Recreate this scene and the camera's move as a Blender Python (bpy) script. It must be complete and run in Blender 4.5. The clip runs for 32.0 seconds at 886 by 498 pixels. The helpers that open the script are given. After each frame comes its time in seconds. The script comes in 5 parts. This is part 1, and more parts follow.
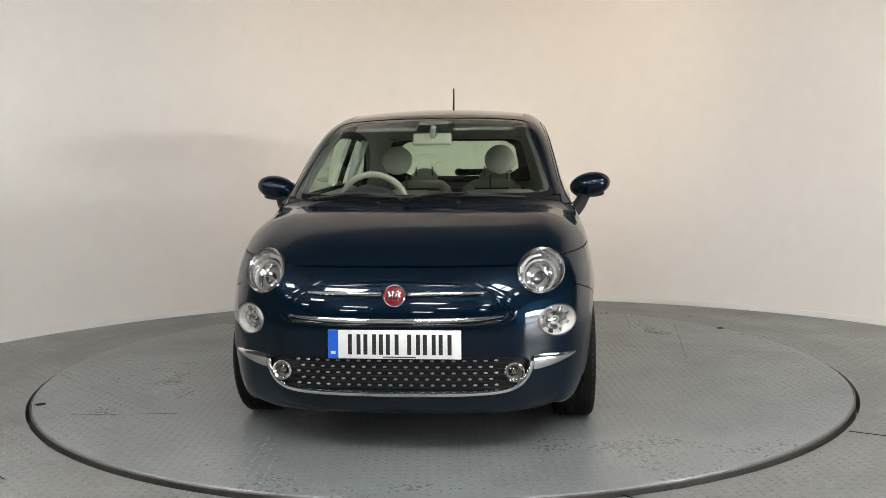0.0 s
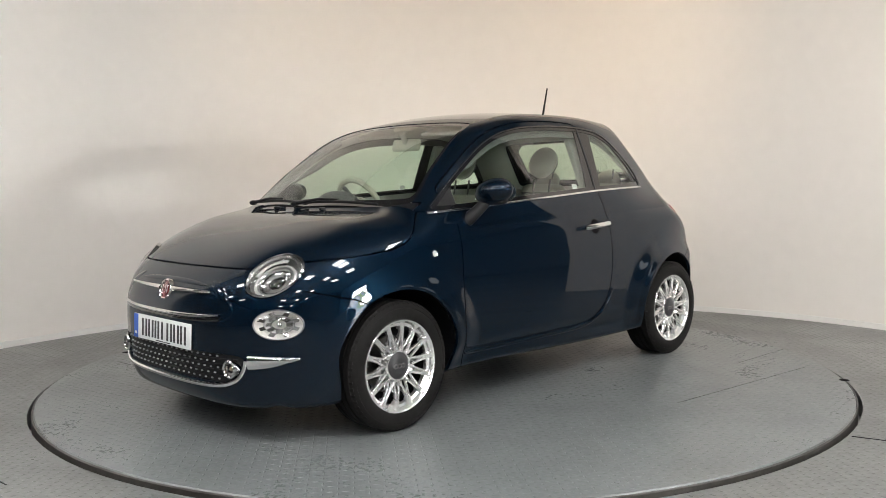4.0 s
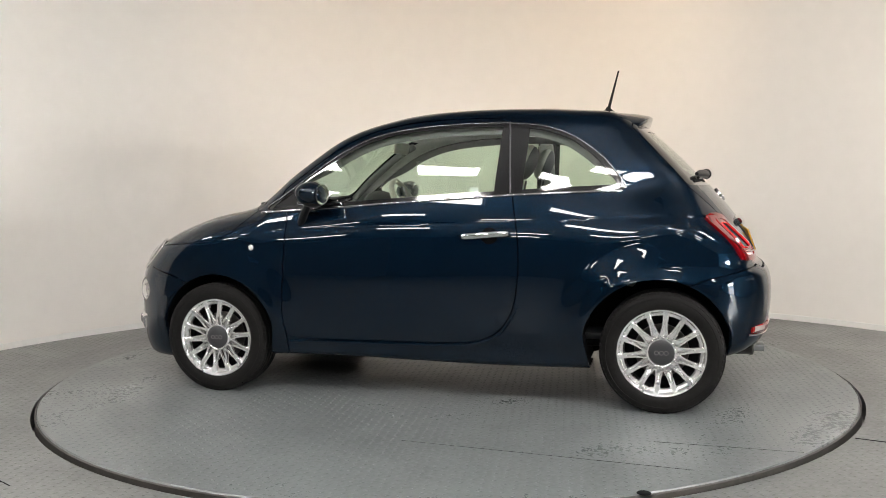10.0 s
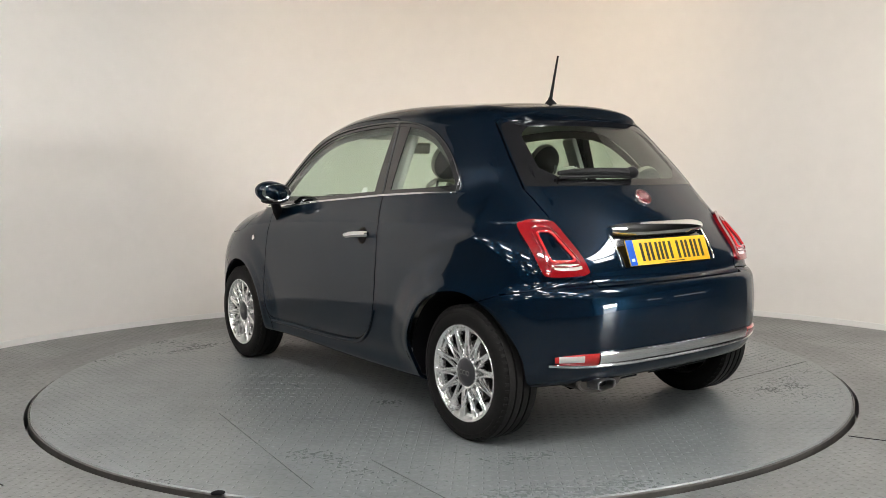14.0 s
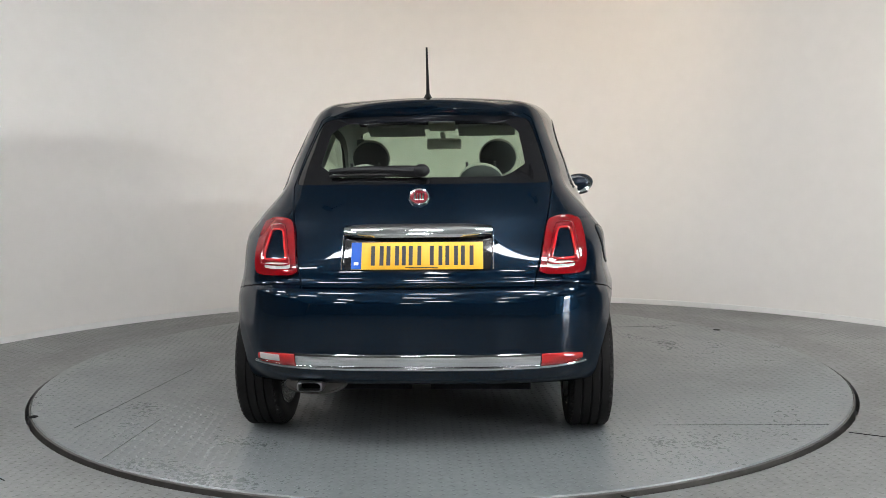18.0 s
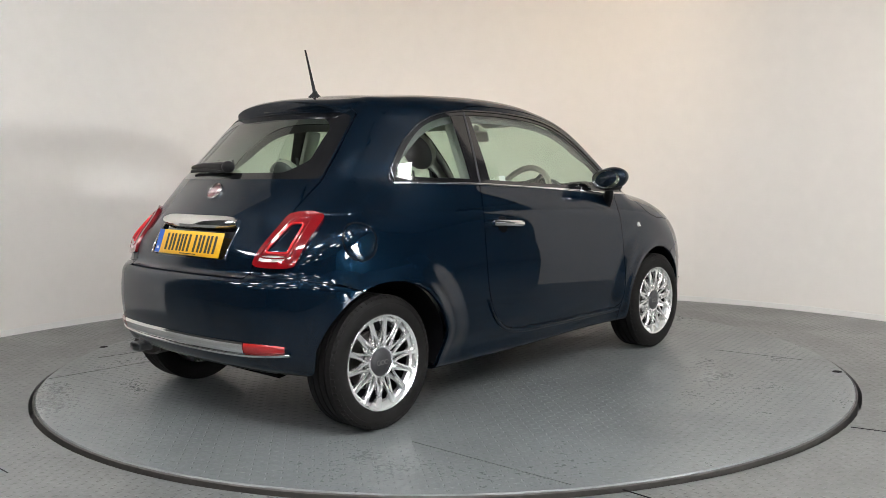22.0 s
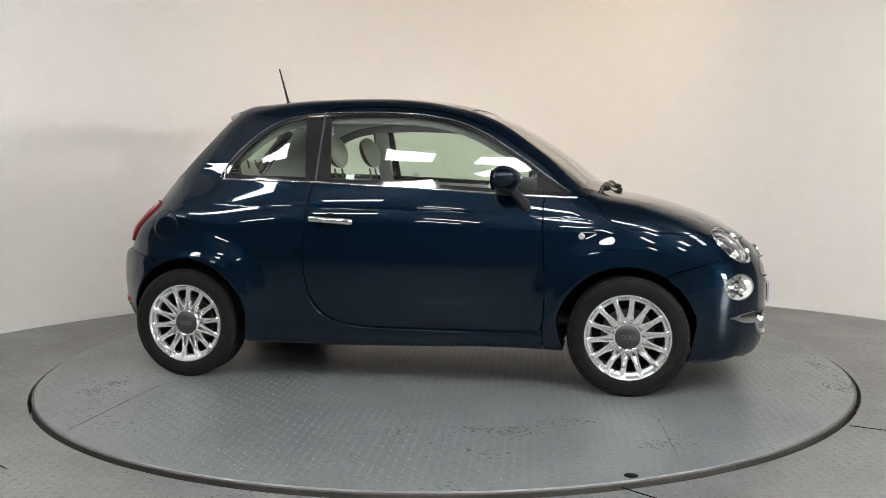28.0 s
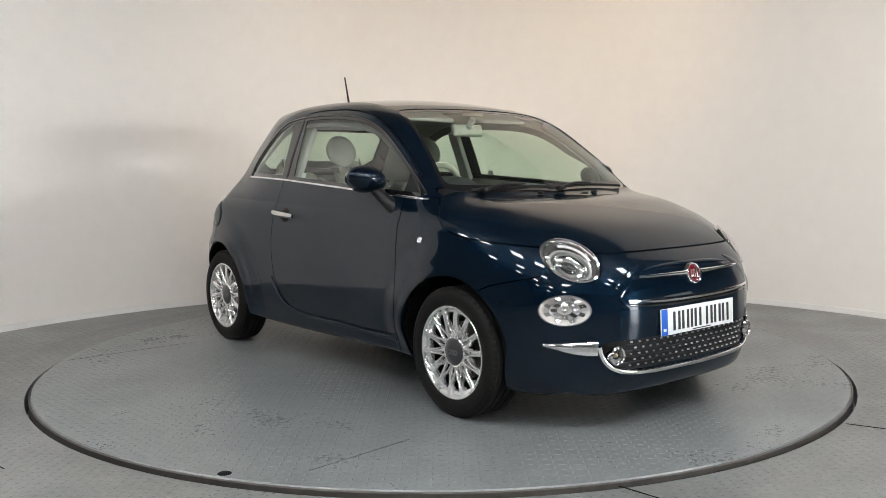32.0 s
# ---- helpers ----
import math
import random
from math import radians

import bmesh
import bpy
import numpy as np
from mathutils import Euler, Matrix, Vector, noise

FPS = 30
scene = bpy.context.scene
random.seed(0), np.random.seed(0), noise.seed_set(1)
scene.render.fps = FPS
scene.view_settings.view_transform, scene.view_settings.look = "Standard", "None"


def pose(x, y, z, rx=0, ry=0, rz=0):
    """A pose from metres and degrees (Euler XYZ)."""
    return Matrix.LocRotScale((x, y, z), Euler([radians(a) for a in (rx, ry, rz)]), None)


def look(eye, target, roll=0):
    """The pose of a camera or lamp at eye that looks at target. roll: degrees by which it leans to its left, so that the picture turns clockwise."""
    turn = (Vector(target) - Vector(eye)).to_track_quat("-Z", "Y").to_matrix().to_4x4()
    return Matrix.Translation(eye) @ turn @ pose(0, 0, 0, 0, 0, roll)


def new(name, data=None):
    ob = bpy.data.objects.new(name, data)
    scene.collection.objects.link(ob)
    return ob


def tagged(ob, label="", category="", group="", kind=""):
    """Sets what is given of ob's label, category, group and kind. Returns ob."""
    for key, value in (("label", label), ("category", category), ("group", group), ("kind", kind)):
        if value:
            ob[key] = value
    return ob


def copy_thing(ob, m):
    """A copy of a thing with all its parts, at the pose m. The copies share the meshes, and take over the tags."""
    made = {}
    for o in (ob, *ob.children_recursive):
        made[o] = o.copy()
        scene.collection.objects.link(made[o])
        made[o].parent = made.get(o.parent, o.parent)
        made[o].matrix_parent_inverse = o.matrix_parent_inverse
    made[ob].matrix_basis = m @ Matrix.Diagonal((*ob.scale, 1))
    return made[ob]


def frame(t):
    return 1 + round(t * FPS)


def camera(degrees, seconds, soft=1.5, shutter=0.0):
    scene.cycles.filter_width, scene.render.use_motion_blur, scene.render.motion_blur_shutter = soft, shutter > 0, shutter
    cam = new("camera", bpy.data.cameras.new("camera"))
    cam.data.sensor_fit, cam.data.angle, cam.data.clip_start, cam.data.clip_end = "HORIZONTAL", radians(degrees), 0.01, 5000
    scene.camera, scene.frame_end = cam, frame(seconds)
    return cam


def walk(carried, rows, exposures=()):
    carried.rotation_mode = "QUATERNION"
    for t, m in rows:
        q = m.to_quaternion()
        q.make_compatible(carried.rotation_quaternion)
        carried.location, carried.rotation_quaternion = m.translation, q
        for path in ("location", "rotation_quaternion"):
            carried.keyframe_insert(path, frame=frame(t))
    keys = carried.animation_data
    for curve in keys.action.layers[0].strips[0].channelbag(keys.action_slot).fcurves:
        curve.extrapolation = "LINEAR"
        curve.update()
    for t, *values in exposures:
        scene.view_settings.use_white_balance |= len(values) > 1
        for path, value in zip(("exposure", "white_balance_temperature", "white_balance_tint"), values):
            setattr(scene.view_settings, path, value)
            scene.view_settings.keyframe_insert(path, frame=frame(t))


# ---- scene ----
# ---- the camera: hand-held on one spot, swaying a little ----
# seconds, turn to the right, tilt up, lean to the left, turn of the table (degrees)
ROWS = [
    (0, 0.118, -4.826, -0.669, 0.00),
    (0.5, 0.084, -4.739, -0.634, -4.86),
    (1, 0.049, -4.657, -0.636, -9.76),
    (1.5, -0.018, -4.601, -0.635, -14.63),
    (2, -0.062, -4.567, -0.629, -19.51),
    (2.5, -0.021, -4.535, -0.651, -24.40),
    (3, 0.054, -4.521, -0.69, -29.32),
    (3.5, 0.063, -4.518, -0.719, -34.19),
    (4, 0.015, -4.483, -0.732, -39.08),
    (4.5, -0.022, -4.417, -0.722, -44.00),
    (6.5, 0.051, -4.492, -0.741, -63.93),
    (7, -0.002, -4.534, -0.742, -68.92),
    (7.5, -0.042, -4.528, -0.742, -73.90),
    (8, -0.05, -4.488, -0.728, -78.89),
    (8.5, -0.048, -4.468, -0.712, -83.87),
    (9, -0.083, -4.461, -0.715, -88.82),
    (9.5, -0.149, -4.436, -0.719, -93.76),
    (10, -0.17, -4.392, -0.718, -98.67),
    (10.5, -0.1, -4.359, -0.734, -103.57),
    (11, -0.001, -4.377, -0.764, -108.52),
    (11.5, 0.045, -4.438, -0.795, -113.47),
    (12, 0.036, -4.509, -0.812, -118.39),
    (12.5, 0.008, -4.538, -0.798, -123.29),
    (13, 0.035, -4.501, -0.77, -128.20),
    (13.5, 0.162, -4.447, -0.756, -133.16),
    (15.5, 0.234, -4.675, -0.708, -152.88),
    (16, 0.203, -4.656, -0.723, -157.76),
    (16.5, 0.211, -4.656, -0.707, -162.67),
    (17, 0.228, -4.681, -0.698, -167.53),
    (17.5, 0.2, -4.715, -0.695, -172.44),
    (18, 0.145, -4.753, -0.675, -177.39),
    (18.5, 0.096, -4.799, -0.647, -182.30),
    (19, 0.045, -4.838, -0.622, -187.19),
    (19.5, 0.03, -4.857, -0.607, -192.11),
    (20, 0.082, -4.89, -0.605, -197.07),
    (20.5, 0.114, -4.971, -0.617, -201.97),
    (21, 0.069, -5.067, -0.618, -206.88),
    (21.5, 0.003, -5.136, -0.591, -211.80),
    (22, -0.035, -5.151, -0.559, -216.74),
    (22.5, -0.054, -5.149, -0.534, -221.72),
    (23, -0.077, -5.186, -0.511, -226.67),
    (23.5, -0.1, -5.232, -0.504, -231.61),
    (24, -0.095, -5.235, -0.5, -236.54),
    (24.5, -0.038, -5.192, -0.481, -241.47),
    (25, 0.055, -5.154, -0.457, -246.40),
    (25.5, 0.13, -5.147, -0.441, -251.33),
    (27.5, -0.019, -5.278, -0.407, -271.06),
    (28, -0.006, -5.311, -0.406, -276.00),
    (28.5, 0.017, -5.347, -0.404, -280.98),
    (29, 0.044, -5.36, -0.407, -285.97),
    (29.5, 0.077, -5.348, -0.417, -290.90),
    (30, 0.118, -5.333, -0.414, -295.80),
    (30.5, 0.154, -5.332, -0.408, -300.66),
    (31, 0.182, -5.353, -0.416, -305.51),
    (31.5, 0.196, -5.376, -0.431, -310.37),
    (32, 0.181, -5.388, -0.447, -315.22),
]
EYE = Vector((0.0, -5.067, 1.097))
cam = camera(54.12, 32.0, soft=0.65)


def aim(yaw, tilt, lean):
    a, b = radians(yaw), radians(tilt)
    way = Vector((math.sin(a) * math.cos(b), math.cos(a) * math.cos(b), math.sin(b)))
    return look(EYE, EYE + way, lean)


walk(cam, [(t, aim(a, b, c)) for t, a, b, c, turn in ROWS],
     exposures=[(0.0, 0.02, 6490, 10), (2.0, -0.02, 6490, 10), (4.0, 0.08, 6490, 10), (7.0, 0.05, 6530, 10), (10.0, 0.14, 6610, 10), (13.0, 0.14, 6570, 10), (16.0, -0.03, 6350, 9), (19.0, -0.01, 6090, 9), (21.0, 0.06, 6250, 10), (23.0, 0.08, 6350, 10), (25.0, -0.03, 6370, 10), (28.0, 0.08, 6370, 10), (32.0, 0.05, 6350, 10)])

# ---- light: the panels of the hall, and unseen spots added for the wall ----
world = bpy.data.worlds.new("hall")
world.use_nodes = True
world.node_tree.nodes["Background"].inputs[0].default_value = (0.8, 0.85, 1.0, 1)
world.node_tree.nodes["Background"].inputs[1].default_value = 0.02
scene.world = world
PANEL_GLOW = 40.5
DAY_GLOW = 118.0
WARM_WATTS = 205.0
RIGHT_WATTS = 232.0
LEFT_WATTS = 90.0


# ---- materials ----
def node(nt, kind, links=(), **props):
    n = nt.nodes.new(kind)
    for k, v in props.items():
        if k.startswith("i_"):
            n.inputs[k[2:].replace("_", " ")].default_value = v
        elif k == "blend_type":
            n.blend_type = v
        elif k == "data_type":
            n.data_type = v
        elif k == "operation":
            n.operation = v
        elif k == "feature":
            n.feature = v
    for a, b in links:
        nt.links.new(a, n.inputs[b])
    return n


def plain(name, color, rough=0.5, metal=0.0, coat=0.0, grain=0.0, scale=40.0, bump=0.0, spec=0.5, vary=0.0, emit=0.0, coat_rough=0.03):
    """A principled surface whose colour and roughness vary at two scales."""
    m = bpy.data.materials.new(name)
    m.use_nodes = True
    nt = m.node_tree
    b = nt.nodes["Principled BSDF"]
    b.inputs["Base Color"].default_value = (*color, 1)
    b.inputs["Roughness"].default_value = rough
    b.inputs["Metallic"].default_value = metal
    b.inputs["Specular IOR Level"].default_value = spec
    b.inputs["Coat Weight"].default_value = coat
    b.inputs["Coat Roughness"].default_value = coat_rough
    if emit:
        b.inputs["Emission Color"].default_value = (*color, 1)
        b.inputs["Emission Strength"].default_value = emit
    if grain or bump or vary:
        tc = node(nt, "ShaderNodeTexCoord")
        fine = node(nt, "ShaderNodeTexNoise", [(tc.outputs["Object"], "Vector")], i_Scale=scale, i_Detail=4.0)
        wide = node(nt, "ShaderNodeTexNoise", [(tc.outputs["Object"], "Vector")], i_Scale=scale * 0.06, i_Detail=3.0)
        add = node(nt, "ShaderNodeMath", [(fine.outputs["Fac"], 0), (wide.outputs["Fac"], 1)], operation="ADD")
        if grain:
            ramp = node(nt, "ShaderNodeMapRange", [(add.outputs[0], 0)])
            ramp.inputs[1].default_value, ramp.inputs[2].default_value = 0.6, 1.4
            ramp.inputs[3].default_value, ramp.inputs[4].default_value = 1 - grain, 1 + grain
            mul = node(nt, "ShaderNodeVectorMath", operation="SCALE")
            mul.inputs[0].default_value = color
            nt.links.new(ramp.outputs[0], mul.inputs["Scale"])
            nt.links.new(mul.outputs[0], b.inputs["Base Color"])
        if vary:
            rr = node(nt, "ShaderNodeMapRange", [(wide.outputs["Fac"], 0)])
            rr.inputs[1].default_value, rr.inputs[2].default_value = 0.3, 0.7
            rr.inputs[3].default_value, rr.inputs[4].default_value = max(rough - vary, 0.02), min(rough + vary, 1)
            nt.links.new(rr.outputs[0], b.inputs["Roughness"])
        if bump:
            bp = node(nt, "ShaderNodeBump", [(fine.outputs["Fac"], "Height")], i_Strength=bump, i_Distance=0.003)
            nt.links.new(bp.outputs[0], b.inputs["Normal"])
    return m


def paint_material():
    """Dark blue metallic paint with fine flake under clear lacquer."""
    m = plain("blue_paint", (0.002, 0.010, 0.028), 0.30, 0.55, 0.92, coat_rough=0.004, spec=0.0)
    nt = m.node_tree
    b = nt.nodes["Principled BSDF"]
    b.inputs["Coat IOR"].default_value = 1.44
    tc = node(nt, "ShaderNodeTexCoord")
    v = node(nt, "ShaderNodeTexVoronoi", [(tc.outputs["Object"], "Vector")], i_Scale=900.0)
    mix = node(nt, "ShaderNodeMix", [(v.outputs["Distance"], "Factor")], data_type="RGBA")
    mix.inputs[6].default_value = (0.0012, 0.0054, 0.0124, 1)
    mix.inputs[7].default_value = (0.0027, 0.0117, 0.0252, 1)
    nt.links.new(mix.outputs[2], b.inputs["Base Color"])
    return m


def glass_material(name, tint, shine=1.0):
    """A thin sheet of tinted glass: clear through, mirror by angle."""
    m = bpy.data.materials.new(name)
    m.use_nodes = True
    nt = m.node_tree
    nt.nodes.remove(nt.nodes["Principled BSDF"])
    out = nt.nodes["Material Output"]
    tr = node(nt, "ShaderNodeBsdfTransparent", i_Color=(*tint, 1))
    gl = node(nt, "ShaderNodeBsdfGlossy", i_Color=(shine, shine, shine, 1), i_Roughness=0.005)
    lw = node(nt, "ShaderNodeLayerWeight", i_Blend=0.5)
    pw = node(nt, "ShaderNodeMath", [(lw.outputs["Facing"], 0)], operation="POWER")
    pw.inputs[1].default_value = 4.5
    fr = node(nt, "ShaderNodeMapRange", [(pw.outputs[0], 0)])
    fr.inputs[3].default_value, fr.inputs[4].default_value = 0.085, 1.0
    mix = node(nt, "ShaderNodeMixShader", [(fr.outputs[0], 0), (tr.outputs[0], 1), (gl.outputs[0], 2)])
    nt.links.new(mix.outputs[0], out.inputs[0])
    return m


def plate_floor_material(name, color, rough):
    """Grey-painted tread plate: worn, dusty paint with scuffs."""
    m = plain(name, color, rough, 0.0, spec=0.5)
    nt = m.node_tree
    b = nt.nodes["Principled BSDF"]
    tc = node(nt, "ShaderNodeTexCoord")
    big = node(nt, "ShaderNodeTexNoise", [(tc.outputs["Object"], "Vector")], i_Scale=1.6, i_Detail=5.0, i_Roughness=0.6)
    small = node(nt, "ShaderNodeTexNoise", [(tc.outputs["Object"], "Vector")], i_Scale=45.0, i_Detail=5.0, i_Roughness=0.65)
    add = node(nt, "ShaderNodeMath", [(big.outputs["Fac"], 0), (small.outputs["Fac"], 1)], operation="ADD")
    r = node(nt, "ShaderNodeMapRange", [(add.outputs[0], 0)])
    r.inputs[1].default_value, r.inputs[2].default_value = 0.65, 1.35
    r.inputs[3].default_value, r.inputs[4].default_value = 0.78, 1.2
    mul = node(nt, "ShaderNodeVectorMath", operation="SCALE")
    mul.inputs[0].default_value = color
    nt.links.new(r.outputs[0], mul.inputs["Scale"])
    nt.links.new(mul.outputs[0], b.inputs["Base Color"])
    rr = node(nt, "ShaderNodeMapRange", [(add.outputs[0], 0)])
    rr.inputs[1].default_value, rr.inputs[2].default_value = 0.6, 1.4
    rr.inputs[3].default_value, rr.inputs[4].default_value = rough + 0.1, rough - 0.1
    patch = node(nt, "ShaderNodeTexNoise", [(tc.outputs["Object"], "Vector")], i_Scale=0.9, i_Detail=3.0, i_Roughness=0.55)
    pr = node(nt, "ShaderNodeMapRange", [(patch.outputs["Fac"], 0)])
    pr.inputs[1].default_value, pr.inputs[2].default_value = 0.35, 0.65
    pr.inputs[3].default_value, pr.inputs[4].default_value = -0.04, 0.04
    both = node(nt, "ShaderNodeMath", [(rr.outputs[0], 0), (pr.outputs[0], 1)], operation="ADD")
    nt.links.new(both.outputs[0], b.inputs["Roughness"])
    bp = node(nt, "ShaderNodeBump", [(small.outputs["Fac"], "Height")], i_Strength=0.15, i_Distance=0.002)
    nt.links.new(bp.outputs[0], b.inputs["Normal"])
    return m


PAINT = paint_material()
CHROME = plain("chrome", (0.82, 0.82, 0.82), 0.06, 1.0)
ALLOY = plain("silver_alloy", (0.86, 0.86, 0.85), 0.25, 0.84, coat=0.5, vary=0.05, scale=30)
BLACK = plain("black_plastic", (0.010, 0.010, 0.011), 0.45, grain=0.2, scale=80, bump=0.1, spec=0.22)
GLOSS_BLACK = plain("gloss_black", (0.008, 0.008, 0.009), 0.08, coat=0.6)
DARK_CHROME = plain("dark_chrome", (0.33, 0.33, 0.33), 0.30, 1.0)
SOFT_CHROME = plain("soft_chrome", (0.68, 0.68, 0.68), 0.10, 1.0)
SATIN = plain("satin_metal", (0.16, 0.16, 0.165), 0.22, 1.0)
GAP = plain("dark_gap", (0.004, 0.004, 0.005), 0.8, spec=0.1)
RUBBER = plain("tyre_rubber", (0.0095, 0.009, 0.0088), 0.62, grain=0.25, scale=60, bump=0.25, spec=0.12)
CAP_GREY = plain("grey_cap", (0.032, 0.032, 0.035), 0.4, vary=0.08)
DARK_STEEL = plain("dark_steel", (0.07, 0.065, 0.06), 0.5, 0.7, grain=0.3, scale=25)
EDGE_STEEL = plain("edge_steel", (0.06, 0.055, 0.05), 0.5, 0.3, grain=0.35, scale=30)
# the pale trim again, darkened to hold the shade inside the cabin
SHADED_TRIM = plain("shaded_trim", (0.13, 0.13, 0.125), 0.8, grain=0.08, scale=120, bump=0.2)
TRIM = plain("pale_trim", (0.52, 0.52, 0.48), 0.8, grain=0.08, scale=120, bump=0.2)
SEAT = plain("cream_leather", (0.42, 0.41, 0.35), 0.5, grain=0.1, scale=70, bump=0.25, vary=0.1)
DASH = plain("dark_dash", (0.03, 0.032, 0.034), 0.55, grain=0.15, scale=90, bump=0.2)
IVORY = plain("ivory_wheel", (0.50, 0.48, 0.40), 0.45, vary=0.08)
RED = plain("red_lens", (0.20, 0.003, 0.006), 0.08, coat=1.0, emit=0.0)
RED_BRIGHT = plain("bright_red_edge", (0.62, 0.018, 0.022), 0.12, coat=1.0)
RED_DEEP = plain("deep_red_lens", (0.05, 0.004, 0.004), 0.2, coat=1.0)
RED_DARK = plain("red_reflector", (0.34, 0.012, 0.012), 0.16, coat=1.0)
WHITE_LENS = plain("white_lens", (0.72, 0.70, 0.66), 0.12, coat=1.0, vary=0.05, scale=80)
REFLECTOR = plain("lamp_reflector", (0.40, 0.40, 0.395), 0.22, 0.8, vary=0.08, scale=60)
LAMP_BACK = plain("faceted_reflector", (0.62, 0.61, 0.585), 0.28, 0.4, grain=0.12, scale=260, bump=1.0)
AMBER = plain("bulb", (0.22, 0.17, 0.12), 0.25)
LAMP_GREY = plain("lamp_grey", (0.13, 0.127, 0.122), 0.35, vary=0.08)
LAMP_RING = plain("lamp_ring", (0.40, 0.40, 0.395), 0.22, 0.3, vary=0.06)
PLATE_WHITE = plain("plate_white", (0.78, 0.79, 0.78), 0.35, grain=0.03, scale=60)
PLATE_YELLOW = plain("plate_yellow", (0.80, 0.44, 0.015), 0.35, grain=0.03, scale=60)
PLATE_BLUE = plain("plate_blue", (0.01, 0.10, 0.50), 0.35, vary=0.05)
PLATE_INK = plain("plate_ink", (0.012, 0.012, 0.014), 0.4, vary=0.05)
BADGE_RED = plain("badge_red", (0.22, 0.012, 0.02), 0.25, 0.3, coat=1.0)
FROSTED = plain("frosted_lens", (0.40, 0.38, 0.36), 0.16, 0.0, coat=0.6, vary=0.06, scale=60)
CLEAR_LENS = glass_material("clear_lens", (0.97, 0.97, 0.96))
GLASS = glass_material("tinted_glass", (0.74, 0.85, 0.76))
REAR_GLASS = glass_material("dark_tinted_glass", (0.60, 0.70, 0.60))
MIRROR = plain("mirror_face", (0.85, 0.86, 0.87), 0.02, 1.0)
WALL = plain("white_wall", (0.82, 0.79, 0.755), 0.75, grain=0.025, scale=9.0, bump=0.05)
SKIRT = plain("white_skirting", (0.80, 0.79, 0.77), 0.5, grain=0.03, scale=20)
FLOOR = plate_floor_material("floor_paint", (0.145, 0.148, 0.145), 0.36)
DISC = plate_floor_material("table_paint", (0.145, 0.156, 0.157), 0.33)
CEILING = plain("ceiling_grey", (0.11, 0.11, 0.108), 0.9, grain=0.1, scale=6.0)
HALL_FLOOR = plain("hall_floor", (0.125, 0.127, 0.126), 0.36, grain=0.15, scale=8.0, vary=0.06)
HALL = plain("hall_wall", (0.11, 0.108, 0.105), 0.9, grain=0.1, scale=5.0)
# east wall made paler so that the car's flank mirrors more light
HALL_BRIGHTENED = plain("brightened_hall_wall", (0.42, 0.42, 0.41), 0.85, grain=0.1, scale=5.0)
GLOW = bpy.data.materials.new("panel_light")
GLOW.use_nodes = True
_e = node(GLOW.node_tree, "ShaderNodeEmission", i_Color=(1.0, 0.985, 0.97, 1), i_Strength=PANEL_GLOW)
GLOW.node_tree.links.new(_e.outputs[0], GLOW.node_tree.nodes["Material Output"].inputs[0])


DAYLIGHT = bpy.data.materials.new("daylight")
DAYLIGHT.use_nodes = True
# the distance outside: white sky over a low green hedge, parked vehicles and a pale yard
_tc = node(DAYLIGHT.node_tree, "ShaderNodeTexCoord")
_n = node(DAYLIGHT.node_tree, "ShaderNodeTexNoise", [(_tc.outputs["Object"], "Vector")], i_Scale=2.2, i_Detail=4.0)
_w = node(DAYLIGHT.node_tree, "ShaderNodeSeparateXYZ", [(_tc.outputs["Object"], 0)])
_k = node(DAYLIGHT.node_tree, "ShaderNodeMath", [(_n.outputs["Fac"], 0), (_w.outputs[2], 2)], operation="MULTIPLY_ADD")
_k.inputs[1].default_value = 0.30
_r = node(DAYLIGHT.node_tree, "ShaderNodeMapRange", [(_k.outputs[0], 0)])
_r.inputs[1].default_value, _r.inputs[2].default_value = 0.0, 2.6
_d = node(DAYLIGHT.node_tree, "ShaderNodeValToRGB", [(_r.outputs[0], 0)])
_stops = ((0.0, (0.10, 0.10, 0.105)), (0.34, (0.13, 0.13, 0.135)), (0.40, (0.05, 0.06, 0.085)), (0.49, (0.09, 0.10, 0.11)), (0.52, (0.035, 0.055, 0.02)), (0.60, (0.07, 0.09, 0.04)), (0.65, (1.0, 0.99, 0.96)))
while len(_d.color_ramp.elements) < len(_stops):
    _d.color_ramp.elements.new(0.5)
for _el, (_at, _col) in zip(_d.color_ramp.elements, _stops):
    _el.position = _at
    _el.color = (*_col, 1)
_e = node(DAYLIGHT.node_tree, "ShaderNodeEmission", [(_d.outputs[0], 0)], i_Strength=DAY_GLOW)
DAYLIGHT.node_tree.links.new(_e.outputs[0], DAYLIGHT.node_tree.nodes["Material Output"].inputs[0])


MILKY = bpy.data.materials.new("milky_daylight")
MILKY.use_nodes = True
_e = node(MILKY.node_tree, "ShaderNodeEmission", i_Color=(0.95, 0.98, 1.0, 1), i_Strength=1.8)
MILKY.node_tree.links.new(_e.outputs[0], MILKY.node_tree.nodes["Material Output"].inputs[0])


# ---- mesh helpers ----
def mesh_object(name, verts, faces, mat, parent=None, label="", normals=None, smooth=True):
    me = bpy.data.meshes.new(name)
    me.from_pydata([tuple(v) for v in verts], [], [tuple(int(i) for i in f) for f in faces])
    if smooth:
        me.polygons.foreach_set("use_smooth", [True] * len(me.polygons))
    if normals is not None:
        me.normals_split_custom_set_from_vertices([tuple(n) for n in normals])
    me.materials.append(mat)
    ob = new(name, me)
    if parent is not None:
        ob.parent = parent
    if label:
        ob["label"] = label
    return ob


